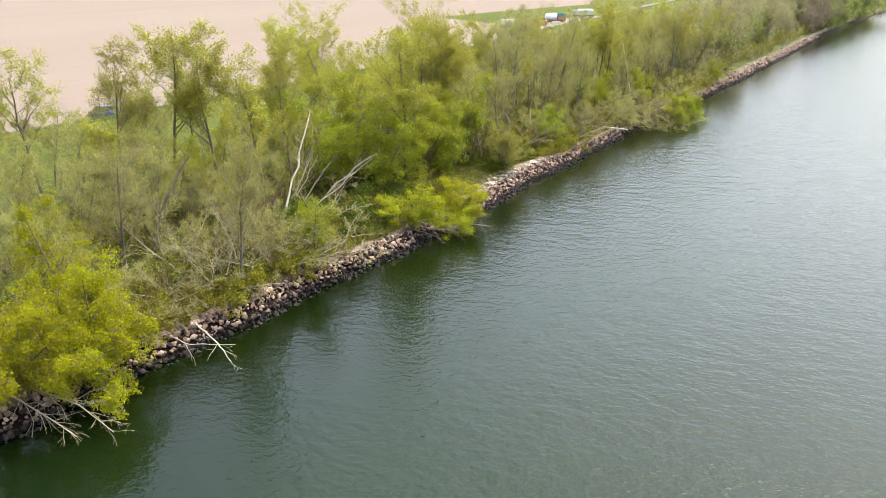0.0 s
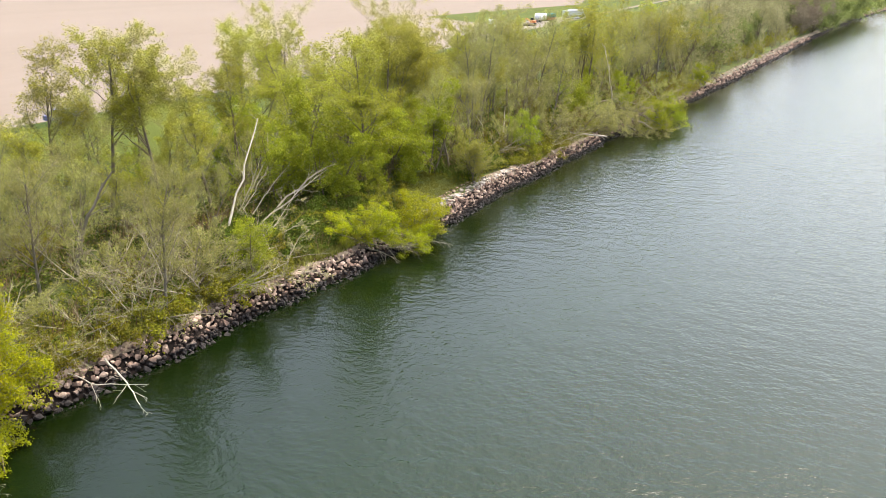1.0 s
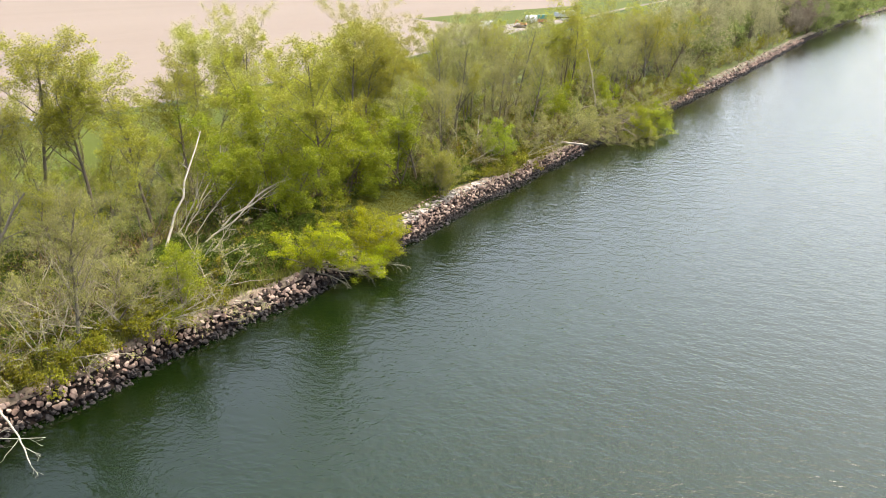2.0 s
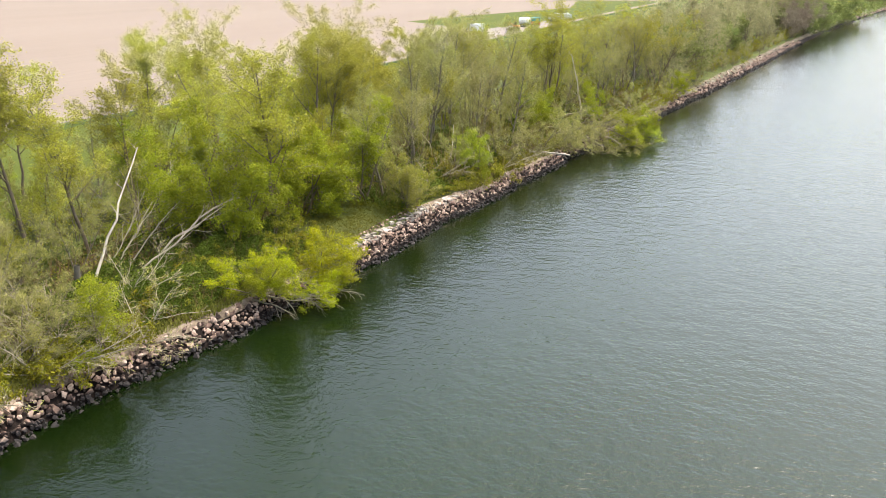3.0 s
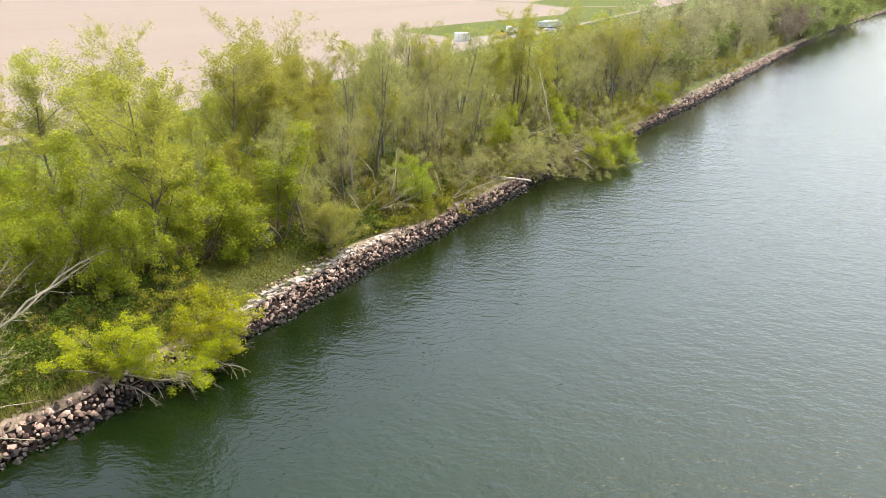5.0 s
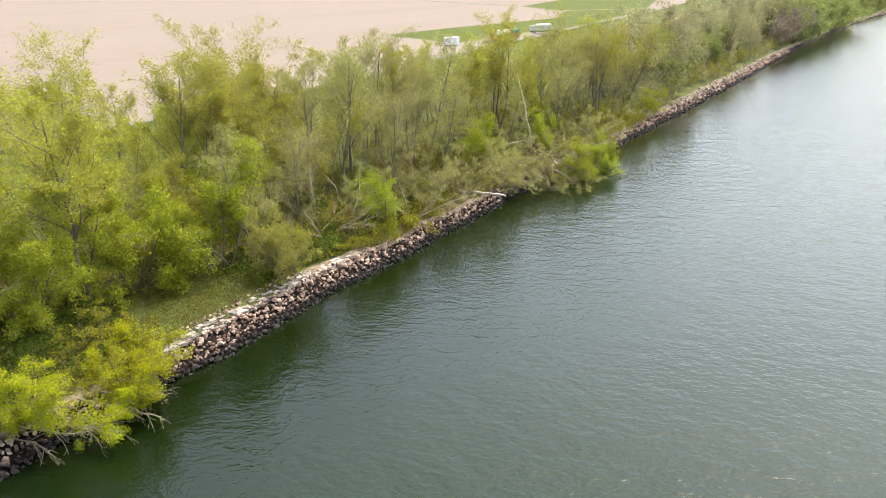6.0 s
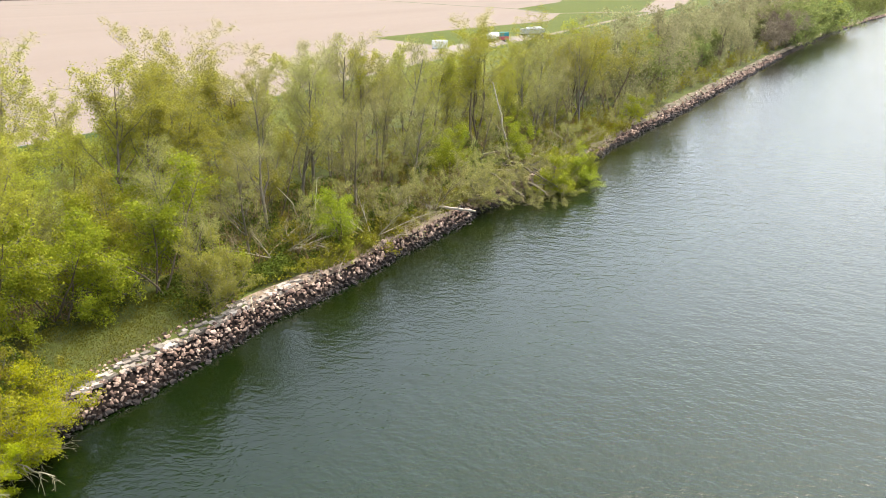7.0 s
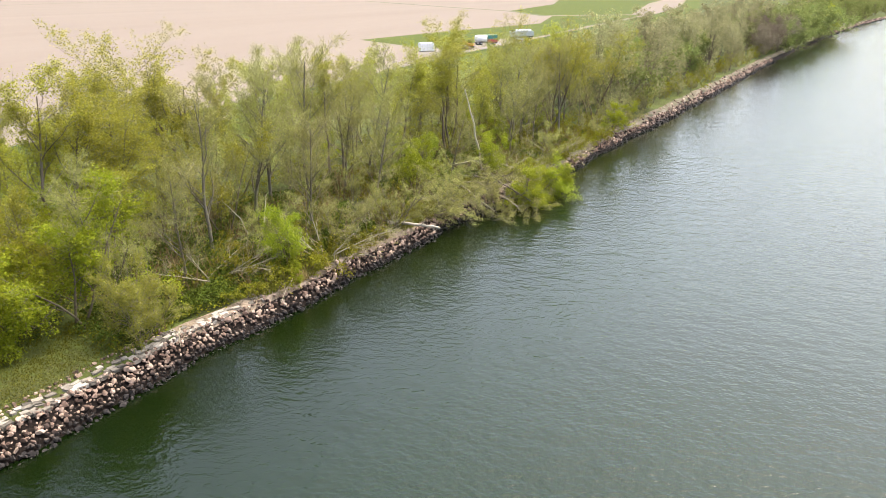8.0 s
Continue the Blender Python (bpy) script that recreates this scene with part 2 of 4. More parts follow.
def shoots(rng, P, R, K, t0, t1, angle, length, seg, up, wig, thick=0.55, taper=0.55):
    """K side branches on every polyline, leaving it at an angle and bending up (or down)."""
    N, n, _ = P.shape
    t = t0 + (t1 - t0) * (np.arange(K)[None] + rng.random((N, K))) / K
    f = np.clip(t * (n - 1), 0, n - 1.001)
    i = f.astype(int)
    w = (f - i)[..., None]
    row = np.arange(N)[:, None]
    start = P[row, i] * (1 - w) + P[row, i + 1] * w
    r0 = R[row, i] * (1 - w[..., 0]) + R[row, i + 1] * w[..., 0]
    tang = unit(P[row, i + 1] - P[row, i])
    side = unit(np.cross(tang, rng.normal(size=tang.shape)))
    ang = np.radians(angle * (0.75 + 0.5 * rng.random((N, K))))[..., None]
    d = unit(np.cos(ang) * tang + np.sin(ang) * side)
    span = np.linalg.norm(P[:, -1] - P[:, 0], axis=-1)[:, None]
    L = span * length * (1 - taper * t) * (0.7 + 0.6 * rng.random((N, K)))
    start, d, L = start.reshape(-1, 3), d.reshape(-1, 3), L.reshape(-1, 1)
    pts = [start]
    for _ in range(seg):
        d = unit(d + np.array([0, 0, up]) / seg + rng.normal(size=d.shape) * wig)
        pts.append(pts[-1] + d * L / seg)
    P2 = np.stack(pts, 1)
    r = (r0 * thick).reshape(-1, 1)
    R2 = np.maximum(r * np.linspace(1, 0.3, seg + 1)[None], 0.006)
    return P2, R2


def lobes(rng, c, size):
    """A smooth random field over points, about -1 to 1, whose humps are some size metres apart."""
    k = unit(rng.normal(size=(9, 3))) * np.array([1, 1, 1.7]) * (2 * np.pi / size) * (0.7 + 0.7 * rng.random((9, 1)))
    return np.sin(c @ k.T + rng.uniform(0, 2 * np.pi, 9)[None]).sum(1) / 3.0


def leaves(rng, P, M, size, spread, t0=0.2, flat=0.9, slim=False, tuft=0.0, gaps=-9.0):
    """M small leaves along every polyline: pointed triangles, or long ones along the twig where slim.
    tuft: metres between the lobes of the crown; gaps: how much of it stays open between them."""
    N, n, _ = P.shape
    t = t0 + (1 - t0) * rng.random((N, M))
    f = np.clip(t * (n - 1), 0, n - 1.001)
    i = f.astype(int)
    w = (f - i)[..., None]
    row = np.arange(N)[:, None]
    c = (P[row, i] * (1 - w) + P[row, i + 1] * w).reshape(-1, 3)
    c = c + rng.normal(size=c.shape) * spread
    tang = unit(P[row, i + 1] - P[row, i]).reshape(-1, 3)
    if tuft:
        keep = lobes(rng, c, tuft) + 0.5 * lobes(rng, c, tuft * 0.45) > gaps
        c, tang = c[keep], tang[keep]
    nrm = unit(rng.normal(size=c.shape) + np.array([0, 0, flat]))
    a = unit(np.cross(nrm, rng.normal(size=c.shape)))
    b = np.cross(nrm, a)
    s = size * (0.6 + 0.8 * rng.random((len(c), 1)))
    if slim:
        a = unit(tang + rng.normal(size=c.shape) * 0.45)
        b = unit(np.cross(nrm, a))
        V = np.stack([c - a * s * 1.5 + b * s * 0.3, c + a * s * 2.3, c - a * s * 1.5 - b * s * 0.3], 1).reshape(-1, 3)
        return V, np.arange(len(V)).reshape(-1, 3)
    V = np.stack([c - a * s + b * s * 0.5, c + a * s, c - a * s * 0.8 - b * s * 0.6 + nrm * s * 0.2], 1).reshape(-1, 3)
    return V, np.arange(len(V)).reshape(-1, 3)


def joined(pieces):
    V, F, k = [], [], 0
    for v, f in pieces:
        V.append(v)
        F.append(f + k)
        k += len(v)
    return np.concatenate(V), np.concatenate(F)


# ---- the lie of the land: the shore runs along y, inland is towards -x ----
SHORE_Y = [-300, 5, 16, 30, 40, 52, 63, 76, 84, 96, 113, 122, 150, 206, 250, 305, 352, 450, 560, 720, 900, 1500, 4000]
SHORE_X = [-27, -29.8, -30.6, -31.2, -31.8, -33.3, -34.5, -35.6, -36.8, -37.3, -38.2, -39.4, -41.6, -47, -51.5, -56, -59.5, -66.5, -71, -72, -62, 40, 900]
ROAD_Y = [-300, 33, 47, 78, 98, 120, 138, 182, 235, 303, 450, 700, 1000, 4000]
ROAD_X = [-75, -89, -91, -95, -99, -103, -107, -119, -133, -149, -185, -245, -330, -1300]


def shore(y):
    return np.interp(y, SHORE_Y, SHORE_X)


def road(y):
    return np.interp(y, ROAD_Y, ROAD_X)


def wobble(y):
    """Small bays and bulges of the waterline."""
    y = np.asarray(y, float)
    return 0.2 * np.sin(y * 0.41) + 0.1 * np.sin(y * 0.93 + 1.0)


def height(x, y):
    """The ground's height at a place."""
    d = shore(y) + wobble(y) - x
    base = np.interp(d, [-40, -8, -1.5, 0, 1.5, 2.3, 5, 14, 30], [-5, -3, -0.9, -0.08, 1.0, 1.15, 1.45, 1.7, 2.0])
    rough = 0.12 * np.sin(x * 0.9 + 1.3 * np.sin(y * 0.31)) * np.sin(y * 0.7 + 0.5) + 0.07 * np.sin(x * 2.1 + y * 1.7)
    return base + rough * np.clip((d - 3) / 3, 0, 1) * np.clip((50 - d) / 20, 0, 1)


YS = np.concatenate([np.arange(-300, 0, 20), np.arange(0, 140, 0.8), np.arange(140, 300, 3), np.arange(300, 1000, 20), np.arange(1000, 4001, 250)]).astype(float)


def sheet(name, columns, zs, material, label, category, start=-1000.0):
    """A strip of land between lines that run along the valley."""
    ok = YS >= start
    X = np.stack([np.broadcast_to(c, YS.shape)[ok] for c in columns], 1)
    Y = np.broadcast_to(YS[ok][:, None], X.shape)
    Z = zs(X, Y)
    n, k = X.shape
    i = (np.arange(n - 1) * k)[:, None] + np.arange(k - 1)[None]
    F = np.stack([i, i + k, i + k + 1, i + 1], -1).reshape(-1, 4)[:, ::-1]
    ob = new(name, mesh_np(name, np.stack([X, Y, Z], -1).reshape(-1, 3), F, material, True))
    return tagged(ob, label, category, kind="structure")


wood_in = np.minimum(shore(YS) - 27, road(YS) + 26)
lines = [road(YS) - 0.9 + 2.6 * np.interp(YS, [0, 320, 345, 4000], [1, 1, 0.02, 0.02]) + (wood_in - road(YS) - 1.7) * f for f in (0, 0.25, 0.5, 0.75)]
dd = np.array([24, 21, 18, 15.5, 13, 11, 9.5, 8, 7, 6, 5, 4.2, 3.4, 2.6, 2.0, 1.6])
sheet("meadow", [*lines, wood_in], lambda x, y: height(x, y), M_MEADOW, "fresh green spring meadow between wood and track", "meadow")
edge = shore(YS) + wobble(YS)
sheet("ground", [wood_in, *[edge - d for d in dd]], lambda x, y: height(x, y), M_WOODFLOOR, "mossy wood floor and river bank with leaf litter", "ground")
sheet("river_bed", [edge - d for d in (1.6, 1.1, 0.5, 0, -1.5, -8, -40)] + [np.full(YS.shape, 300.0) + edge, np.full(YS.shape, 4000.0)], lambda x, y: height(x, y) - 0.17, M_BANK, "wet rubble slope running down into the river, darkened for shade between the stones", "bank")


def strip_z(x, y):
    """A thin layer on the bank top whose lower edge runs in under the stones."""
    return height(x, y) + 0.025 - 0.3 * np.clip((1.6 - (shore(y) + wobble(y) - x)) / 0.3, 0, 1)


sheet("bank_berm", [edge - np.interp(YS, [100, 125], [2.1, 2.7]), edge - 2.0, edge - 1.6, edge - 1.3], strip_z, M_BERM, "pale sandy gravel strip along the top of the bank", "bank", 100.0)
sheet("bank_litter", [edge - np.interp(YS, [44, 57], [2.35, 2.4]), edge - 1.95, edge - 1.6, edge - 1.3], lambda x, y: np.where((y > 6) & (y < 44) | (y > 57) & (y < 101), strip_z(x, y), height(x, y) - 0.3), M_LITTER, "strip of dry pale earth and litter above the stones", "bank", 0.0)
rw = np.interp(YS, [0, 320, 345, 4000], [1, 1, 0.02, 0.02])
sheet("road", [road(YS) - 0.9, road(YS) - 0.9 + 1.3 * rw, road(YS) - 0.9 + 2.6 * rw], lambda x, y: 2.0 + 0 * x, M_ROAD, "pale gravel farm track beside the field", "road")
sheet("road_bank", [road(YS) + 1.7, road(YS) + 2.1, road(YS) + 2.5, road(YS) + 3.0], lambda x, y: 2.004 + 0.6 * np.exp(-((x - road(y) - 2.25) / 0.3) ** 2), M_RIDGE, "low grassy bank beside the farm track, its shadow painted into the grass colour", "grass bank")
sheet("field", [np.full(YS.shape, -4500.0), road(YS) - 900, road(YS) - 300, road(YS) - 100, road(YS) - 30, road(YS) - 0.9], lambda x, y: 2.0 + 0 * x, M_FIELD, "bare pale brown ploughed field", "field")

bm = bmesh.new()
bmesh.ops.create_grid(bm, x_segments=1, y_segments=1, size=1.0, matrix=Matrix.Translation((1900, 1700, 0)) @ Matrix.Diagonal((2100, 2300, 1, 1)))
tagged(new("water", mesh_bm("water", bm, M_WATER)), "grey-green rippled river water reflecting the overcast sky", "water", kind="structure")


# ---- trees ----
def tree_meshes(name, seed, h, stems, lean, k, ang, ln, up, wig, leaf, size, spread, m_leaf, m_bark, trunk_r, t0=0.3, coarse=False, droop=0.0, inner=0.5, slim=False, taper=0.55, tuft=0.0, gaps=-9.0):
    rng = np.random.default_rng(seed)
    base = []
    for s in range(stems):
        d = np.array([0, 0, 1.0]) + (rng.normal(size=3) * [lean, lean, 0])
        p, pts, n = np.array([rng.normal() * 0.2 * (stems > 1), rng.normal() * 0.2 * (stems > 1), -0.15]), [], 7
        hh = h * (1 if s == 0 else 0.65 + 0.35 * rng.random())
        for _ in range(n):
            pts.append(p)
            d = d + rng.normal(size=3) * wig * 0.5
            d[2] = max(d[2], 0.55)
            p = p + d / np.linalg.norm(d) * hh / (n - 1)
        base.append(pts)
    P0 = np.array(base)
    R0 = trunk_r * np.linspace(1, 0.22, 7)[None] * np.ones((stems, 1)) * (1 if stems == 1 else 0.7)
    P1, R1 = shoots(rng, P0, R0, k[0], t0, 0.97, ang[0], ln[0], 3 if coarse else 5, up, wig, taper=taper)
    P2, R2 = shoots(rng, P1, R1, k[1], 0.2, 1.0, ang[1], ln[1], 1 if coarse else 2, up * 0.6 - droop, wig, taper=0.4)
    P3, R3 = shoots(rng, P2, R2, k[2], 0.1, 1.0, ang[2], ln[2], 1, up * 0.3 - droop, wig, taper=0.3)
    limbs = []
    if stems == 1:
        v, f = tubes(P0, R0, 7)
        for i in range(len(P1)):
            limbs.append(mesh_np(name + "_limb", *tubes(P1[i:i + 1], R1[i:i + 1], 4), m_bark, True))
    else:
        v, f = joined([tubes(P0, R0, 4 if coarse else 6), tubes(P1, R1, 3 if coarse else 4)])
    trunk = mesh_np(name + "_trunk", v, f, m_bark, True)
    fine = [tubes(P2, np.maximum(R2 * 0.8, 0.008), 3)]
    if not coarse:
        fine.append(tubes(P3, np.maximum(R3 * 0.7, 0.006), 3))
    v, f = joined(fine)
    twigs = mesh_np(name + "_twigs", v, f, M_TWIG if m_bark in (M_BARK_PALE, M_BARE) else M_TWIG_GREEN, True)
    v, f = joined([leaves(rng, P3, leaf, size, spread, 0.05, slim=slim, tuft=tuft, gaps=gaps), leaves(rng, P2, max(1, int(leaf * inner)), size, spread, slim=slim, tuft=tuft, gaps=gaps)])
    crown = mesh_np(name + "_crown", v, f, m_leaf)
    return trunk, limbs, twigs, crown, float(P2[:, :, 2].max()) * 0.97


KINDS = {}


def kind(name, count, seed, **kw):
    KINDS[name] = [tree_meshes(name, seed + i, **kw) for i in range(count)]


kind("tall", 4, 11, h=12.5, stems=1, lean=0.07, k=(15, 8, 6), ang=(40, 46, 50), ln=(0.38, 0.5, 0.5), up=0.65, wig=0.17, leaf=24, size=0.06, spread=0.17, m_leaf=M_LEAF_TALL, m_bark=M_BARK, trunk_r=0.14, t0=0.4, taper=0.35, tuft=1.5, gaps=-0.35)
kind("fork", 3, 31, h=12.5, stems=3, lean=0.19, k=(9, 7, 5), ang=(42, 48, 52), ln=(0.42, 0.5, 0.5), up=0.6, wig=0.17, leaf=26, size=0.06, spread=0.17, m_leaf=M_LEAF_TALL, m_bark=M_BARK, trunk_r=0.16, t0=0.38, taper=0.35, tuft=1.5, gaps=-0.4)
kind("grey", 4, 51, h=11.0, stems=1, lean=0.08, k=(16, 8, 5), ang=(42, 44, 44), ln=(0.42, 0.5, 0.6), up=0.55, wig=0.13, leaf=18, size=0.048, spread=0.13, m_leaf=M_LEAF_GREY, m_bark=M_BARK_PALE, trunk_r=0.13, t0=0.18, slim=True, taper=0.42, tuft=1.8, gaps=-0.55)
kind("midgrey", 4, 61, h=8.0, stems=2, lean=0.16, k=(8, 5, 4), ang=(46, 46, 46), ln=(0.44, 0.5, 0.6), up=0.45, wig=0.14, leaf=18, size=0.052, spread=0.14, m_leaf=M_LEAF_GREY, m_bark=M_BARK_PALE, trunk_r=0.09, t0=0.12, slim=True, tuft=1.5, gaps=-0.6)
kind("midgreen", 4, 66, h=8.5, stems=2, lean=0.16, k=(9, 6, 5), ang=(46, 48, 50), ln=(0.44, 0.5, 0.5), up=0.5, wig=0.16, leaf=24, size=0.058, spread=0.17, m_leaf=M_LEAF_TALL, m_bark=M_BARK, trunk_r=0.1, t0=0.15, taper=0.42, tuft=1.3, gaps=-0.4)
kind("willow", 3, 71, h=6.0, stems=5, lean=0.5, k=(6, 5, 5), ang=(42, 42, 44), ln=(0.46, 0.5, 0.6), up=0.25, wig=0.16, leaf=12, size=0.048, spread=0.12, m_leaf=M_LEAF_GREY, m_bark=M_BARK_PALE, trunk_r=0.08, t0=0.1, slim=True, tuft=1.3, gaps=-0.55)
kind("bright", 4, 91, h=6.5, stems=3, lean=0.3, k=(7, 6, 4), ang=(54, 52, 54), ln=(0.46, 0.5, 0.5), up=0.12, wig=0.2, leaf=46, size=0.058, spread=0.18, m_leaf=M_LEAF_BRIGHT, m_bark=M_BARK, trunk_r=0.09, t0=0.14, tuft=1.0, gaps=-0.25)
kind("yellow", 3, 111, h=5.5, stems=5, lean=0.6, k=(7, 6, 6), ang=(48, 50, 54), ln=(0.46, 0.52, 0.6), up=0.12, wig=0.2, leaf=32, size=0.045, spread=0.14, m_leaf=M_LEAF_YELLOW, m_bark=M_BARK, trunk_r=0.1, t0=0.12, tuft=0.95, gaps=-0.1)
kind("broad", 2, 41, h=13.0, stems=4, lean=0.26, k=(9, 7, 5), ang=(44, 48, 52), ln=(0.42, 0.52, 0.52), up=0.45, wig=0.17, leaf=30, size=0.06, spread=0.18, m_leaf=M_LEAF_TALL, m_bark=M_BARK, trunk_r=0.18, t0=0.36, taper=0.3, tuft=1.5, gaps=-0.4)
kind("dome", 2, 81, h=3.6, stems=7, lean=0.3, k=(7, 5, 5), ang=(44, 44, 46), ln=(0.5, 0.5, 0.6), up=0.25, wig=0.16, leaf=17, size=0.04, spread=0.1, m_leaf=M_LEAF_PALE, m_bark=M_BARK_PALE, trunk_r=0.05, t0=0.08, slim=True, tuft=0.9, gaps=-0.5)
kind("olive", 3, 131, h=4.0, stems=5, lean=0.6, k=(4, 4, 4), ang=(48, 48, 48), ln=(0.46, 0.5, 0.6), up=0.2, wig=0.2, leaf=7, size=0.095, spread=0.17, m_leaf=M_LEAF_OLIVE, m_bark=M_BARK_PALE, trunk_r=0.05, t0=0.06, coarse=True, tuft=0.9, gaps=-0.1)
kind("bare", 4, 121, h=4.2, stems=6, lean=0.85, k=(5, 4, 4), ang=(34, 36, 38), ln=(0.5, 0.5, 0.6), up=0.05, wig=0.16, leaf=1, size=0.05, spread=0.1, m_leaf=M_LEAF_GREY, m_bark=M_BARE, trunk_r=0.07, t0=0.25, slim=True)
kind("sprig", 3, 141, h=1.6, stems=5, lean=0.7, k=(3, 3, 4), ang=(46, 46, 48), ln=(0.5, 0.5, 0.6), up=0.2, wig=0.2, leaf=4, size=0.06, spread=0.09, m_leaf=M_LEAF_OLIVE, m_bark=M_BARK_PALE, trunk_r=0.025, t0=0.06, coarse=True)
kind("far_tall", 3, 151, h=12.0, stems=2, lean=0.12, k=(8, 5, 4), ang=(46, 50, 50), ln=(0.4, 0.5, 0.6), up=0.35, wig=0.17, leaf=8, size=0.17, spread=0.3, m_leaf=M_LEAF_HAZED, m_bark=M_BARK, trunk_r=0.16, t0=0.15, coarse=True, taper=0.35, tuft=2.2, gaps=-0.3)
kind("far_grey", 2, 171, h=11.0, stems=2, lean=0.15, k=(8, 6, 4), ang=(46, 46, 46), ln=(0.42, 0.5, 0.6), up=0.4, wig=0.14, leaf=6, size=0.14, spread=0.25, m_leaf=M_LEAF_HAZED, m_bark=M_BARK_PALE, trunk_r=0.15, t0=0.1, coarse=True, taper=0.4, tuft=2.2, gaps=-0.4)
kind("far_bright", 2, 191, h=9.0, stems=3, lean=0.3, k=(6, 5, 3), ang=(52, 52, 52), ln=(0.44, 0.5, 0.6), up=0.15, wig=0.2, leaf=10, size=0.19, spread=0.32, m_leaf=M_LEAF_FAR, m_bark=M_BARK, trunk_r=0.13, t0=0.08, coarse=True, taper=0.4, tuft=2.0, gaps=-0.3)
kind("far_bare", 2, 201, h=8.0, stems=5, lean=0.4, k=(6, 5, 4), ang=(40, 42, 44), ln=(0.46, 0.5, 0.6), up=0.2, wig=0.18, leaf=7, size=0.12, spread=0.25, m_leaf=M_LEAF_BARE, m_bark=M_BARK_PALE, trunk_r=0.12, t0=0.06, coarse=True, slim=True)

TAGS = {
    "tall": ("tree", "slender tree in pale spring-green leaf", "tree", "tall trees of the river wood"),
    "fork": ("tree", "forked spring-green tree with several trunks", "tree", "tall trees of the river wood"),
    "broad": ("tree", "broad round-crowned spring-green tree with several trunks", "tree", "tall trees of the river wood"),
    "dome": ("willow_bush", "round pale yellow-green willow bush on the bank", "bush", "willow bushes"),
    "grey": ("tree", "grey-olive willow tree just coming into bud", "tree", "willows of the river wood"),
    "midgrey": ("tree", "young grey-olive willow tree with fine twigs", "tree", "willows of the river wood"),
    "midgreen": ("tree", "young spring-green tree in the wood", "tree", "young trees of the river wood"),
    "willow": ("willow_bush", "feathery grey willow bush with fine bare twigs", "bush", "willow bushes"),
    "bright": ("bush", "dense bright green leafy bush on the bank", "bush", "leafy bushes"),
    "yellow": ("willow_bush", "yellow-green leafy willow bush overhanging the water", "bush", "yellow willows"),
    "olive": ("bush", "low olive-green bush under the trees", "bush", "undergrowth bushes"),
    "bare": ("bare_bush", "bare pale arching branches of a leafless willow bush", "bush", "bare willow bushes"),
    "sprig": ("bush", "small olive-green bush at the edge of the bank", "bush", "bank edge bushes"),
    "far_tall": ("tree", "distant spring-green tree in the river wood", "tree", "distant trees"),
    "far_grey": ("tree", "distant grey-olive budding tree", "tree", "distant trees"),
    "far_bare": ("bush", "leafless grey-brown bush overhanging the end of the stone bank", "bush", "grey bushes down the river"),
    "far_bright": ("tree", "distant bright green leafy tree", "tree", "distant trees"),
}
place_rng = random.Random(5)
TAKEN = []


def plant(k, x, y, top, lean=(0, 0), wide=1.0, turn=None, pick=None):
    """A tree of a kind at a place, grown to a given height above the water."""
    z = float(height(x, y))
    variants = KINDS[k]
    n = place_rng.randrange(len(variants))
    trunk, limbs, twigs, crown, h = variants[n if pick is None else pick]
    s = (top - z) / h
    spin = place_rng.uniform(0, 360)
    name, label, cat, group = TAGS[k]
    m = pose(x, y, z, lean[0], lean[1], 0) @ pose(0, 0, 0, 0, 0, spin if turn is None else turn) @ Matrix.Diagonal((s * wide, s * wide, s, 1))
    e = thing(name, m, label, cat, group)
    part("trunk", trunk, e)
    for limb in limbs:
        part("limb", limb, e)
    tagged(part("twigwork", twigs, e), kind="stuff")
    part("crown", crown, e)
    TAKEN.append((x, y))
    return e


TALL = [(-57, 22, 13.5), (-54, 26.5, 14.1), (-52, 29.7, 15.2), (-47, 31, 14.4), (-45.5, 34, 13.9), (-49, 40, 13.9), (-57, 47.5, 14.3), (-40, 45, 14.5), (-47.5, 57, 14.7),
        (-49.5, 59.5, 14.3), (-53, 65.6, 14.0), (-51, 96, 14.2), (-49, 130, 12), (-52.5, 136, 14.4), (-53, 88, 13.3), (-58, 36, 12.5), (-61, 60, 11.5), (-45, 48, 12)]
FORK = [(-55, 53, 14.6), (-50, 104, 16.4), (-52, 132, 16.4), (-49.5, 127, 15.6), (-48, 136.5, 15.2)]
GREY = [(-48, 74, 13.7), (-50.6, 78, 14.7), (-44.7, 67, 13.8), (-54, 91, 12.7), (-54, 122, 13.5), (-39.6, 56.4, 10.6), (-43.4, 75.6, 10.4), (-44, 84, 10.5), (-48.4, 85, 11.5), (-43.6, 95, 8.5),
        (-44.5, 108, 9.8), (-60, 112, 11.5), (-46, 116, 10), (-33.5, 21.5, 9.9), (-40, 18, 9.5), (-41, 62, 9.5), (-64, 122, 12.4), (-53, 84.5, 15), (-50.4, 90.5, 14.2), (-57, 96, 12.6), (-47, 112, 13), (-45.6, 122, 13.4), (-49, 118, 12.6)]
BRIGHT = [(-40, 54.5, 9.6), (-37.9, 67.8, 5.8), (-33.2, 27.3, 5.4), (-43, 52, 8), (-43, 88.5, 6.8), (-44, 41, 8.5), (-41, 98, 6.5), (-46, 60, 7.5)]
WILLOW = [(-38.6, 80, 6.3), (-34.6, 24, 5), (-38, 27, 5.5), (-38, 22, 6), (-41, 26, 6.5), (-41.5, 69, 6), (-40, 74, 6), (-41, 91, 5.5), (-36.5, 14, 5), (-42, 102, 5), (-41, 108, 5.5), (-42, 14, 6)]
YELLOW = [(-33.0, 37.2, 3.9), (-32.1, 39.8, 3.1), (-32.0, 42.2, 3.5)]
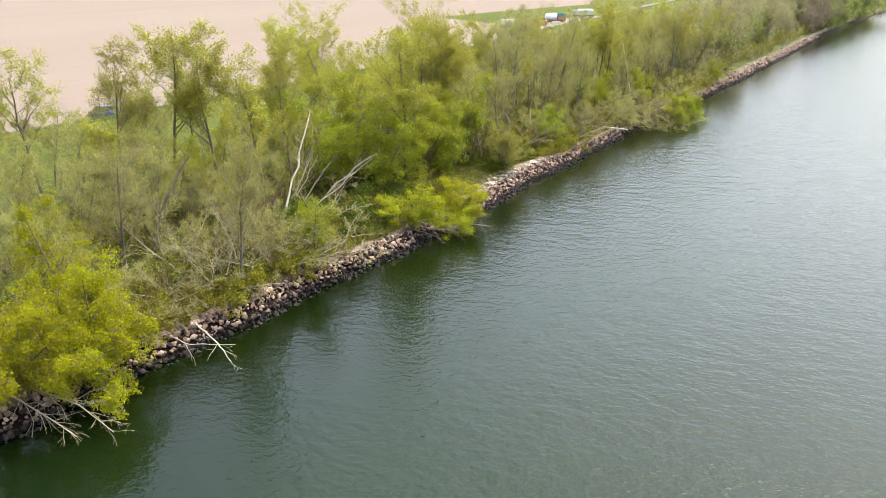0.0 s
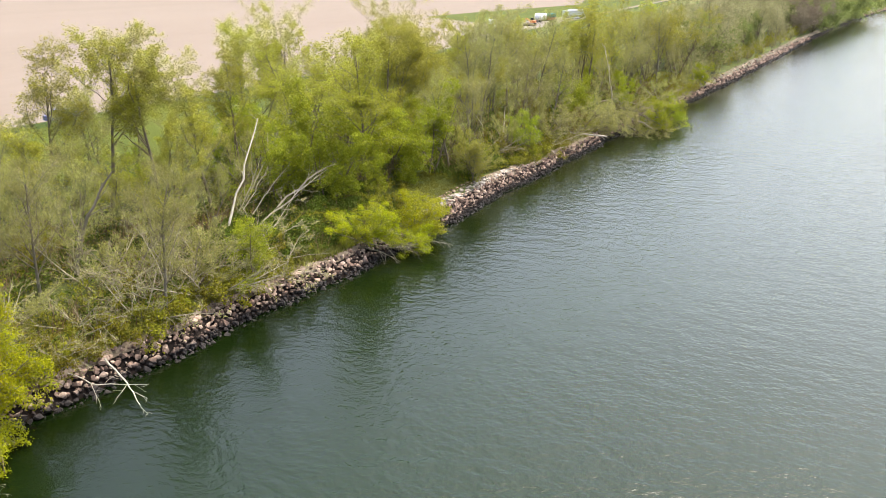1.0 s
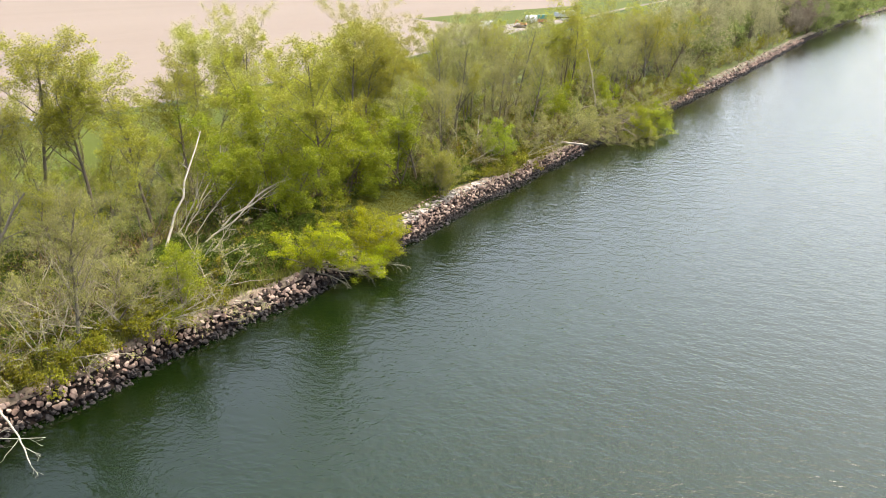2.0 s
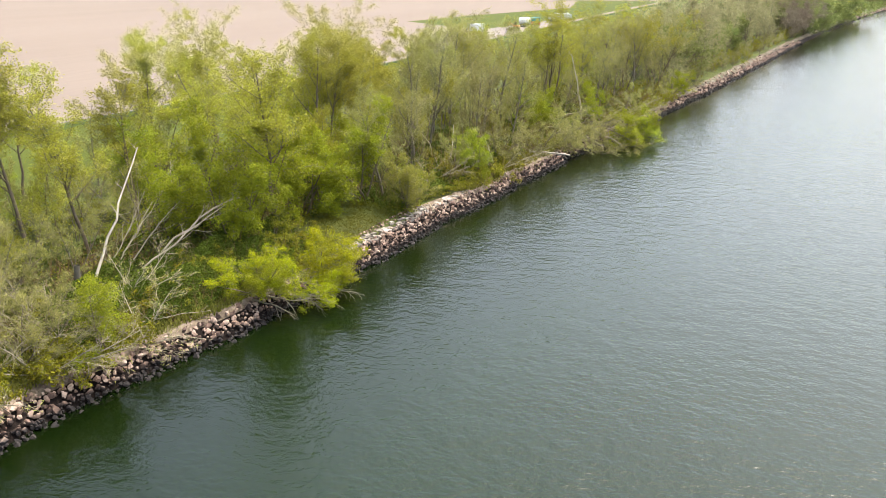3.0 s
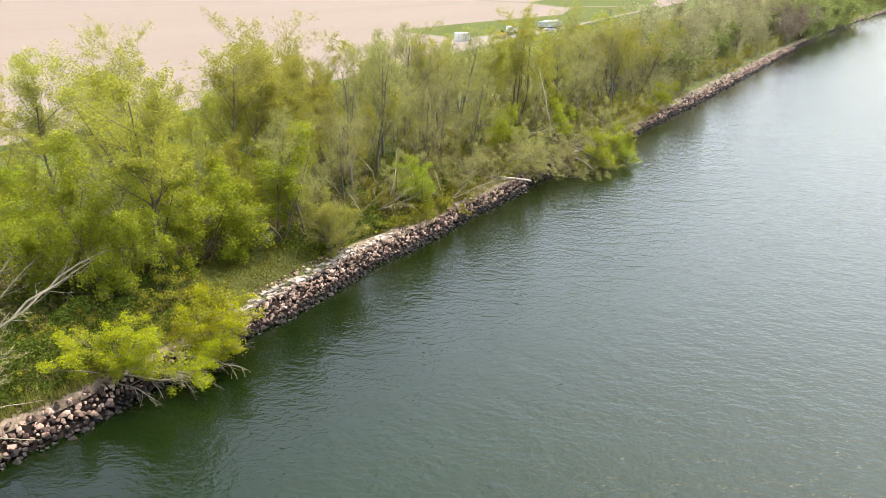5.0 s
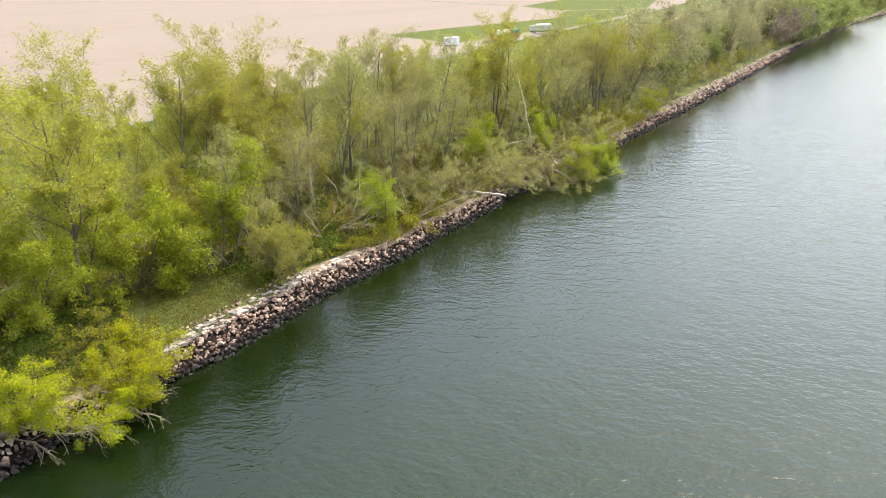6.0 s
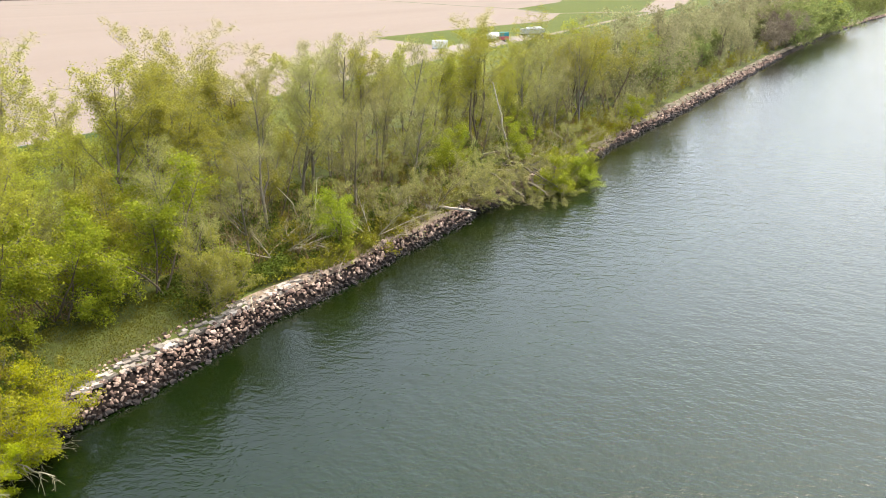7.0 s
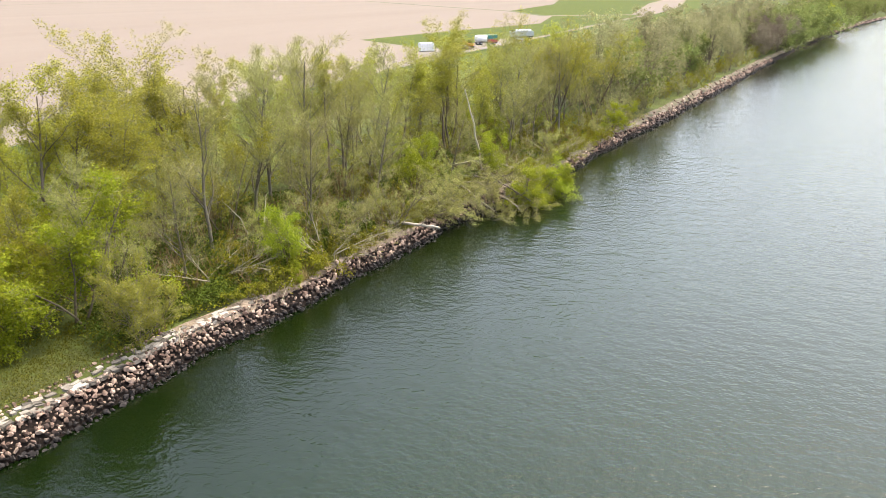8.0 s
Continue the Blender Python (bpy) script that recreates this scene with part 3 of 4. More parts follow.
for x, y, top in TALL:
    plant("tall", x, y, top, wide=1.2)
for x, y, top, w in ((-56, 75, 16.6, 1.25), (-60.4, 56.6, 16.2, 1.15), (-50.5, 62.5, 14.2, 1.0)):
    plant("broad", x, y, top, wide=w)
for x, y, top in FORK:
    plant("fork", x, y, top, wide=1.35)
for x, y, top in GREY:
    plant("grey", x, y, top, wide=1.2)
for x, y, top in BRIGHT:
    plant("bright", x, y, top, wide=1.05)
plant("bright", -41.5, 48.8, 8.2, (0, 30))
plant("bright", -41.0, 41.8, 8.6, (0, 24))
plant("bright", -44.0, 39.0, 8.4, (0, 18))
plant("bright", -42, 45.4, 9.4, (0, 22))
plant("bright", -35.6, 94.6, 3.9, (0, 16), 1.3)
plant("bright", -36.6, 97.8, 3.4, (0, 18), 1.4)
plant("bright", -35.0, 99.6, 3.0, (0, 24), 1.4)
plant("willow", -38.4, 91.5, 4.4, (0, 14), 1.2)
plant("willow", -39.0, 88.0, 4.8, (0, 14), 1.2)
plant("willow", -38.6, 84.5, 4.4, (0, 22), 1.4)
plant("willow", -38.0, 87.0, 4.0, (0, 26), 1.4)
plant("willow", -38.6, 93.6, 4.6, (0, 22), 1.4)
plant("willow", -36.3, 89.4, 3.0, (0, 24), 1.2)
plant("willow", -35.8, 91.6, 3.2, (0, 28), 1.4)
plant("willow", -35.9, 94.4, 3.2, (0, 26), 1.4)
plant("bright", -42.4, 131, 5.0, (0, 8), 1.3)
plant("willow", -42.0, 126, 4.4, (0, 12), 1.3)
plant("willow", -42.6, 136, 4.6, (0, 12), 1.3)
for x, y, top in WILLOW:
    plant("willow", x, y, top, wide=1.1)
plant("dome", -36.6, 55.6, 5.8, (0, 5), 0.85)
plant("bright", -36.7, 67.0, 3.0, (0, 14), 1.0)
for x, y, top in YELLOW:
    plant("yellow", x, y, top + 0.3, (0, 13), wide=1.1)
plant("yellow", -33.2, 12.0, 7.9, (0, 4), 0.8, 40, 1)
plant("yellow", -31.6, 9.2, 5.8, (0, 40), 1.0, 100, 2)
plant("yellow", -31.4, 11.2, 5.6, (0, 36), 0.9, 30, 1)
plant("yellow", -31.6, 6.4, 6.2, (0, 40), 1.05, 200, 0)

for x, y, top in ((-33.4, 20.0, 4.2), (-33.8, 24.6, 4.6), (-33.0, 29.4, 3.6), (-34.8, 17.4, 4.4), (-35.6, 22.4, 5.4), (-36.4, 26.4, 5.2), (-33.0, 15.0, 3.6), (-37.4, 31.6, 4.6), (-38.2, 20.2, 6.0), (-35.2, 12.6, 4.6),
                  (-40.4, 63.4, 4.8), (-37.6, 71.2, 4.4), (-38.8, 77.0, 4.6), (-40.6, 100.2, 4.6), (-41.2, 112, 4.6)):
    plant("bare", x, y, top, (0, 12), wide=1.25)


MIDGREEN = [(-50, 24, 9.0), (-52, 35, 9.2), (-48, 27, 8.6), (-57, 56, 10.5), (-52, 44, 10), (-44, 29, 7.5), (-59, 66, 10)]
MIDGREY = [(-55, 31, 10.5), (-50, 20, 9.5), (-58, 42, 10), (-60, 30, 9.5), (-62, 50, 10), (-46, 23, 8), (-45, 38, 8), (-42, 31, 6.5), (-54, 38, 9), (-47, 17, 8), (-53, 17, 9), (-53, 23.5, 9.5), (-57.5, 27, 9.5), (-49, 25.5, 8.5), (-61, 25, 9)]
for x, y, top in MIDGREEN:
    plant("midgreen", x, y, top, wide=1.1)
for x, y, top in MIDGREY:
    plant("midgrey", x, y, top, wide=1.15)


def fill(k, n, y0, y1, d0, d1, h0, h1, gap):
    """More of a kind, scattered where there is room."""
    for _ in range(n):
        for _ in range(14):
            y = place_rng.uniform(y0, y1)
            x = float(shore(y)) - place_rng.uniform(d0, d1)
            if (-41.5 < x < -35 and 44.5 < y < 54) or (-49 < x < -40 and 96 < y < 103.5) or (-45 < x < -33 and 26.5 < y < 41):
                continue
            if all((x - a) ** 2 + (y - b) ** 2 > gap * gap for a, b in TAKEN):
                plant(k, x, y, place_rng.uniform(h0, h1) + 1.5)
                break


fill("midgrey", 30, 10, 62, 6, 22, 4, 7.5, 2.6)
fill("midgreen", 18, 22, 72, 10, 24, 6, 9.5, 2.6)
fill("tall", 12, 18, 110, 20, 32, 8, 11.5, 3.0)
fill("grey", 8, 18, 110, 18, 30, 8, 11.5, 3.0)
fill("midgreen", 20, 58, 145, 10, 30, 7, 10.5, 3.4)
fill("midgrey", 26, 58, 145, 6, 28, 5, 9, 2.9)
fill("bright", 9, 40, 66, 8, 20, 4.5, 7.5, 2.6)
fill("bright", 10, 14, 140, 7, 24, 3, 5.5, 2.4)
fill("olive", 30, 8, 44, 2.4, 5.5, 1.0, 2.2, 1.3)
fill("olive", 26, 64, 140, 4, 8, 1.0, 2.6, 1.5)
fill("olive", 26, 8, 140, 5, 20, 1.5, 3.2, 1.8)
fill("olive", 46, 135, 300, 3.4, 8, 1.5, 3.5, 2.0)
fill("sprig", 50, 6, 44, 1.6, 2.9, 0.4, 1.1, 0.7)
fill("sprig", 60, 62, 128, 1.45, 2.9, 0.4, 1.0, 0.8)
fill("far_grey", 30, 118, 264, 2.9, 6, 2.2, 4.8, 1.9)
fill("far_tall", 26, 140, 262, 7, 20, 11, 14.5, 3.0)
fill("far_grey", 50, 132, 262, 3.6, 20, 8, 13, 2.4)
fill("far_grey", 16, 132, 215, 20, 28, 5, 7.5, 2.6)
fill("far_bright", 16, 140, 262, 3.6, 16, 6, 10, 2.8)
# the end of the stone bank: a grey bush, then leafy trees hanging over the water
for x, y, top in ((-57.2, 268, 9.5), (-57.6, 275, 11.5), (-59.5, 283, 12.5)):
    plant("far_bare", x, y, top, (0, 10), 1.1)
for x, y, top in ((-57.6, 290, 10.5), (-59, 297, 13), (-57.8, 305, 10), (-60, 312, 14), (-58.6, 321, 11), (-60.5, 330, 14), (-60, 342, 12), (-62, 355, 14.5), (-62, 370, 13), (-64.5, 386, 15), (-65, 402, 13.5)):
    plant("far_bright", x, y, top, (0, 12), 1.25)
plant("yellow", -65.8, 424, 13, (0, 10), 1.2)


for _ in range(16):
    y = place_rng.uniform(29, 42)
    plant("olive" if place_rng.random() < 0.7 else "bare", float(shore(y)) - place_rng.uniform(2.8, 7.5), y, place_rng.uniform(2.2, 3.1), (0, 8), 1.2)


def far_wood(rows):
    """The woods far down the river, all in one mesh: rows of kind, count, stretch along y, depth inland and heights."""
    V, loops, totals, mats, mat_of, k0 = [], [], [], [], {}, 0
    for kd, n, y0, y1, d0, d1, h0, h1 in rows:
        for _ in range(n):
            y = place_rng.uniform(y0, y1)
            x = float(shore(y)) - place_rng.uniform(d0, d1)
            z = float(height(x, y))
            trunk, limbs, twigs, crown, h = KINDS[kd][place_rng.randrange(len(KINDS[kd]))]
            s = (place_rng.uniform(h0, h1)) / h
            m = np.array(pose(x, y, z, 0, 0, place_rng.uniform(0, 360)) @ Matrix.Diagonal((s * 1.15, s * 1.15, s, 1)))
            for me in (trunk, crown):
                co = np.empty(len(me.vertices) * 3, np.float32)
                me.vertices.foreach_get("co", co)
                li = np.empty(len(me.loops), np.int32)
                me.loops.foreach_get("vertex_index", li)
                c = len(me.loops) // len(me.polygons)
                V.append(co.reshape(-1, 3) @ m[:3, :3].T + m[:3, 3])
                loops.append(li + k0)
                totals.append(np.full(len(me.polygons), c, np.int32))
                slot = mat_of.setdefault(me.materials[0], len(mat_of))
                mats.append(np.full(len(me.polygons), slot, np.int32))
                k0 += len(me.vertices)
    V, loops, totals, mats = np.concatenate(V), np.concatenate(loops), np.concatenate(totals), np.concatenate(mats)
    me = bpy.data.meshes.new("far_wood")
    me.vertices.add(len(V))
    me.vertices.foreach_set("co", V.astype(np.float32).ravel())
    me.loops.add(len(loops))
    me.loops.foreach_set("vertex_index", loops)
    me.polygons.add(len(totals))
    me.polygons.foreach_set("loop_start", np.concatenate([[0], np.cumsum(totals)[:-1]]).astype(np.int32))
    me.polygons.foreach_set("loop_total", totals)
    for m in mat_of:
        me.materials.append(m)
    me.polygons.foreach_set("material_index", mats)
    me.update(calc_edges=True)
    return tagged(new("far_wood", me), "distant green and grey-olive riverside wood", "wood", kind="stuff")


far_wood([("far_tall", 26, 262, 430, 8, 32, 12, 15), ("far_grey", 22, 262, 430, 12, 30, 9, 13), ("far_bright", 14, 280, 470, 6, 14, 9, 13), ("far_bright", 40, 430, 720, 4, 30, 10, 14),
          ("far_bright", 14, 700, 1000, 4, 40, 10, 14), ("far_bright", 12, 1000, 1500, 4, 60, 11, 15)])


# ---- dead wood ----
def bough(name, pts, r0, label, category, material=None, shoots_n=5, length=0.35, seed=1, up=0.1, angle=40, r1=0.35):
    """A bare trunk or branch along a bent line, with side branches as parts."""
    rng = np.random.default_rng(seed)
    pts = np.array(pts, float)
    n = 9
    tt = np.linspace(0, len(pts) - 1, n)
    line = np.stack([np.interp(tt, np.arange(len(pts)), pts[:, i]) for i in range(3)], 1)
    span = np.linalg.norm(line[-1] - line[0])
    line[1:-1] += rng.normal(size=(n - 2, 3)) * span * 0.008
    o = line[0].copy()
    P = (line - o)[None]
    R = (r0 * np.linspace(1, r1, n))[None]
    material = material or M_DEAD
    e = thing(name, pose(*o), label, category)
    v, f = tubes(P, R, 7)
    part("stem", mesh_np("stem", v, f, material, True), e)
    if shoots_n:
        P1, R1 = shoots(rng, P, R, shoots_n, 0.3, 1.0, angle, length, 4, up, 0.18, 0.5)
        P2, R2 = shoots(rng, P1, R1, 3, 0.3, 1.0, 40, 0.5, 2, up, 0.2, 0.6)
        for i in range(len(P1)):
            v, f = joined([tubes(P1[i:i + 1], R1[i:i + 1], 5), tubes(P2[3 * i:3 * i + 3], R2[3 * i:3 * i + 3], 3)])
            part("side_branch", mesh_np("side_branch", v, f, material, True), e)
    return e


bough("dead_tree", [(-40.3, 31.0, 1.5), (-40.9, 32.7, 4.0), (-41.5, 34.3, 6.4), (-42.4, 36.4, 8.9)], 0.1, "bleached white dead tree trunk leaning over the undergrowth", "dead tree", None, 4, 0.2, 3)
bough("tree_stump", [(-40.5, 30.4, 1.5), (-40.6, 30.4, 2.4), (-40.5, 30.45, 3.3)], 0.2, "broken grey tree stump with splintered top", "tree stump", M_BARK_PALE, 0, r1=0.8)
for i, (line, r) in enumerate((
        (((-41.0, 35.0, 1.4), (-40.4, 37.0, 3.1), (-40.2, 38.6, 4.1), (-40.4, 41.2, 4.6), (-40.9, 44.2, 4.6)), 0.085),
        (((-40.4, 33.6, 1.4), (-39.9, 35.6, 2.7), (-39.6, 37.4, 3.7), (-40.0, 40.8, 4.6)), 0.075),
        (((-43.4, 34.8, 1.5), (-44.2, 37.2, 3.6), (-45.4, 40.0, 5.6), (-46.4, 42.2, 7.0)), 0.07),
        (((-42.4, 33.4, 1.5), (-42.6, 35.6, 3.4), (-43.4, 38.6, 5.6)), 0.055),
        (((-42.0, 34.2, 1.5), (-41.8, 36.4, 3.6), (-42.2, 39.4, 5.4)), 0.05),
        (((-41.8, 32.6, 1.5), (-41.9, 34.4, 3.6), (-42.6, 36.6, 6.0)), 0.045))):
    bough("leaning_tree", line, r, "leaning half-bare grey willow stem arching over brambles", "tree", M_BARE, 9, 0.3, 60 + i, 0.3, 34)
bough("leaning_tree", [(-41.0, 20.6, 1.5), (-40.4, 21.5, 5.5), (-39.5, 23, 8.0)], 0.13, "bare grey forked tree with broken crown", "tree", M_BARK_PALE, 5, 0.35, 8, 0.4)
bough("bare_tree", [(-43.3, 100.3, 1.4), (-43.6, 99.6, 5), (-44.6, 99.0, 9.8)], 0.14, "tall bare pale tree trunk beside a small clearing", "dead tree", M_DEAD, 4, 0.15, 9, 0.4)
bough("dead_sapling", [(-42.0, 68.6, 1.4), (-41.8, 69.3, 3.2), (-42.3, 70.2, 5.4)], 0.07, "thin bleached dead stem among bushes", "dead tree", None, 3, 0.3, 10)
bough("dead_sapling", [(-45.5, 71, 1.4), (-45.0, 70.0, 3.2), (-45.8, 68.8, 5.0)], 0.06, "thin bleached dead stem among bushes", "dead tree", None, 3, 0.3, 11)
bough("dead_sapling", [(-50, 43, 1.6), (-49.6, 43.4, 4.4), (-50.4, 43.9, 6.6)], 0.08, "thin bleached dead stem among bushes", "dead tree", None, 4, 0.3, 12)
bough("dead_sapling", [(-46.5, 52.5, 1.6), (-46.6, 53.3, 4.5), (-45.9, 54.3, 6.4)], 0.08, "thin bleached dead stem among bushes", "dead tree", None, 4, 0.3, 13)
bough("driftwood_log", [(-39.4, 80.1, 1.45), (-37.4, 80.9, 1.35), (-35.4, 81.7, 1.2)], 0.15, "bleached driftwood log lying across the stone bank", "log", None, 2, 0.2, 14, r1=0.6)
bough("dead_branch", [(-31.4, 16.6, 1.15), (-29.3, 16.3, 0.75), (-27.6, 15.9, 0.3)], 0.055, "bleached dead branch hanging into the water", "branch", None, 3, 0.4, 15, 0.0, 45)
bough("dead_branch", [(-31.6, 14.8, 1.1), (-30.2, 15.4, 0.7), (-28.9, 17.2, 0.35)], 0.035, "bleached dead branch hanging into the water", "branch", None, 3, 0.4, 16, 0.0)
bough("dead_branch", [(-32.2, 7.6, 1.3), (-29.0, 8.2, 1.3), (-26.2, 8.6, 0.5)], 0.05, "bleached dead willow limb reaching over the water", "branch", M_BARE, 14, 0.34, 17, -0.1)
bough("dead_branch", [(-32.4, 6.6, 1.3), (-29.6, 7.0, 1.2), (-27.0, 7.4, 0.6)], 0.05, "bleached dead willow limb reaching over the water", "branch", M_BARE, 14, 0.34, 18, -0.1)
for i, (a, b) in enumerate((((-32.8, 37.5, 1.2), (-29.6, 40.0, 0.5)), ((-32.8, 38.6, 1.1), (-29.4, 38.8, 0.4)), ((-33, 39.8, 1.2), (-29.2, 41.6, 0.6)), ((-32.7, 36.4, 1.1), (-30.2, 37.2, 0.5)), ((-33, 38.2, 1.2), (-30.0, 39.6, 0.9)), ((-33, 40.6, 1.2), (-30.2, 42.8, 0.9)), ((-32.9, 37.0, 1.2), (-30.0, 38.6, 1.1)))):
    bough("dead_branch", [a, ((a[0] + b[0]) / 2, (a[1] + b[1]) / 2 + 0.3, 0.75), b], 0.05, "grey dead branch reaching from the bank over the water", "branch", M_BARK_PALE if i % 2 else M_BARE, 9, 0.45, 20 + i, -0.05)
for i, (a, b) in enumerate((((-34.6, 27.6, 1.7), (-32.6, 33.4, 1.5)), ((-35.6, 29.8, 1.8), (-35.0, 35.2, 2.0)), ((-33.5, 24.6, 1.6), (-32.3, 28.6, 1.5)), ((-32.2, 30.0, 1.3), (-31.2, 32.0, 0.7)),
                             ((-36.2, 66.6, 1.5), (-34.9, 64.2, 0.9)), ((-35.7, 57.5, 1.5), (-34.2, 56.4, 1.2)), ((-36.6, 72.4, 1.4), (-35.4, 74.4, 0.8)))):
    bough("fallen_branch", [a, ((a[0] + b[0]) / 2 - 0.1, (a[1] + b[1]) / 2, (a[2] + b[2]) / 2 + 0.1), b], 0.035, "pale dry fallen branch lying on the bank", "branch", M_BARE, 4, 0.25, 30 + i, 0.0)
for i, (a, b) in enumerate((((-43.5, 93.5, 1.7), (-34.0, 91.6, 0.9)), ((-43, 95.5, 1.8), (-33.5, 93.0, 1.2)), ((-44, 92.0, 1.7), (-35.2, 89.6, 0.8)), ((-42.5, 97, 1.8), (-34.6, 95.0, 1.0)), ((-46, 99, 1.9), (-38.6, 100.6, 1.8)), ((-42, 88.4, 1.6), (-36, 87.0, 0.9)))):
    bough("fallen_tree", [a, ((a[0] + b[0]) / 2, (a[1] + b[1]) / 2, (a[2] + b[2]) / 2 + 1.0), b], 0.12, "fallen grey-brown tree with bare tangled branches on the bank", "fallen tree", M_BARK_PALE if i % 2 else M_BARE, 12, 0.3, 40 + i, 0.15)
bough("marker_post", [(-44.2, 140.4, 0.9), (-44.2, 140.4, 1.6), (-44.15, 140.4, 2.3)], 0.12, "short white post standing on the stone bank", "post", plain("white_paint", (0.64, 0.64, 0.624)), 0, r1=0.9)


# ---- undergrowth ----
def scatter(n, y0, y1, d0, d1, seed):
    rng = np.random.default_rng(seed)
    y = rng.uniform(y0, y1, n)
    d = rng.uniform(d0, d1, n)
    x = shore(y) + wobble(y) - d
    return rng, x, y


def tangle(name, n, y0, y1, d0, d1, seed, size, tall, m, label, category, keep):
    """Loose leaves heaped in mounds over the ground."""
    rng, x, y = scatter(n, y0, y1, d0, d1, seed)
    hump = (np.sin(x * 0.8 + 2 * np.sin(y * 0.23)) * np.sin(y * 0.55 + seed) + 0.5 * np.sin(x * 1.9 + y * 1.3) + 1.2) / 2.4
    ok = (hump > keep) & ~((x > -40.5) & (x < -35) & (y > 45.5) & (y < 53.5)) & ~((x > -47) & (x < -41.5) & (y > 97) & (y < 103))
    x, y, hump = x[ok], y[ok], hump[ok]
    z = height(x, y) + tall * hump * rng.random(len(x)) ** 0.5
    c = np.stack([x, y, z], 1)
    nrm = unit(rng.normal(size=c.shape) + [0, 0, 1.0])
    a = unit(np.cross(nrm, rng.normal(size=c.shape)))
    b = np.cross(nrm, a)
    s = size * (0.6 + 0.8 * rng.random((len(c), 1)))
    V = np.stack([c - a * s + b * s * 0.55, c + a * s * 1.1, c - a * s * 0.8 - b * s * 0.65 + nrm * s * 0.2], 1).reshape(-1, 3)
    return tagged(new(name, mesh_np(name, V, np.arange(len(V)).reshape(-1, 3), m)), label, category, kind="stuff")


def blades(name, n, y0, y1, d0, d1, seed, size, m, label, category, keep=0.0):
    """Grass: single bent blades."""
    rng, x, y = scatter(n, y0, y1, d0, d1, seed)
    hump = (np.sin(x * 0.7 + np.sin(y * 0.4)) * np.sin(y * 0.45 + seed) + 1) / 2
    ok = (hump >= keep) & ~((size > 0.12) & (x > -41.5) & (y > 44) & (y < 55)) & ~((y > 44) & (y < 63) & (shore(y) + wobble(y) - x < 2.55))
    x, y = x[ok], y[ok]
    c = np.stack([x, y, height(x, y) - 0.02], 1)
    up = unit(rng.normal(size=c.shape) * 0.5 + [0, 0, 1.0])
    a = unit(np.cross(up, rng.normal(size=c.shape)))
    h = size * (0.5 + rng.random((len(c), 1)))
    w = 0.018 + 0.012 * rng.random((len(c), 1))
    V = np.stack([c - a * w * 1.3, c + a * w * 1.3, c + up * h], 1).reshape(-1, 3)
    return tagged(new(name, mesh_np(name, V, np.arange(len(V)).reshape(-1, 3), m)), label, category, kind="stuff")


tangle("brambles", 120000, 4, 120, 2.6, 16, 3, 0.085, 1.2, M_LEAF_DARK, "dark green bramble tangle under the trees", "brambles", 0.36)
tangle("undergrowth", 90000, 4, 140, 2.0, 26, 4, 0.08, 0.8, M_LEAF_OLIVE, "olive-green low undergrowth on the bank", "undergrowth", 0.25)
tangle("brambles", 80000, 26, 45, 2.2, 10.5, 5, 0.065, 1.5, M_LEAF_DARK, "dark green bramble mounds above the stones", "brambles", 0.2)
tangle("brambles", 26000, 55, 78, 2.6, 8, 7, 0.085, 1.1, M_LEAF_DARK, "green bramble mounds along the bank top", "brambles", 0.3)
blades("bank_grass", 60000, 4, 130, 1.6, 8, 6, 0.3, M_GRASS, "green and yellowish grass along the bank", "grass", 0.2)
blades("arching_grass", 15000, 5, 44, 1.75, 4.2, 16, 0.6, M_REED, "pale olive arching grass hanging over the stones", "grass")
blades("arching_grass", 14000, 64, 120, 1.6, 3.6, 17, 0.5, M_REED, "pale olive arching grass along the bank top", "grass", 0.35)
blades("clearing_grass", 18000, 44.5, 55, 2.4, 8.5, 13, 0.09, M_MOSS, "short mossy grass in a small clearing above the stones", "grass")
blades("brushwood", 22000, 6, 125, 2.2, 16, 12, 1.3, M_BRUSH, "brown dry stems and brushwood among the bushes", "brushwood", 0.45)
blades("dry_grass", 1500, 65.5, 68, 1.5, 2.6, 8, 0.5, M_STRAW, "tufts of dry straw-coloured grass on the bank", "grass", 0.6)


# ---- vehicles beside the track ----
def box_bm(bm, x0, x1, y0, y1, z0, z1, bevel=0.0):
    r = bmesh.ops.create_cube(bm, size=1.0, matrix=Matrix.Translation(((x0 + x1) / 2, (y0 + y1) / 2, (z0 + z1) / 2)) @ Matrix.Diagonal((x1 - x0, y1 - y0, z1 - z0, 1)))
    if bevel:
        es = list({e for v in r["verts"] for e in v.link_edges})
        bmesh.ops.bevel(bm, geom=es, offset=bevel, segments=2, affect="EDGES", profile=0.6)
    return bm


def box(name, parent, material, *b, bevel=0.05, label=""):
    return part(name, mesh_bm(name, box_bm(bmesh.new(), *b, bevel), material), parent, label)


def wheel_part(parent, x, y, r, w, m_tyre, m_rim):
    bm = bmesh.new()
    bmesh.ops.create_cone(bm, cap_ends=True, segments=18, radius1=r, radius2=r, depth=w, matrix=Matrix.Translation((x, y, r)) @ Matrix.Rotation(radians(90), 4, "X"))
    wl_ = part("wheel", mesh_bm("wheel", bm, m_tyre, True), parent, "black tyre")
    bm = bmesh.new()
    bmesh.ops.create_cone(bm, cap_ends=True, segments=14, radius1=r * 0.55, radius2=r * 0.5, depth=w + 0.03, matrix=Matrix.Translation((x, y, r)) @ Matrix.Rotation(radians(90), 4, "X"))
    part("rim", mesh_bm("rim", bm, m_rim, True), wl_)


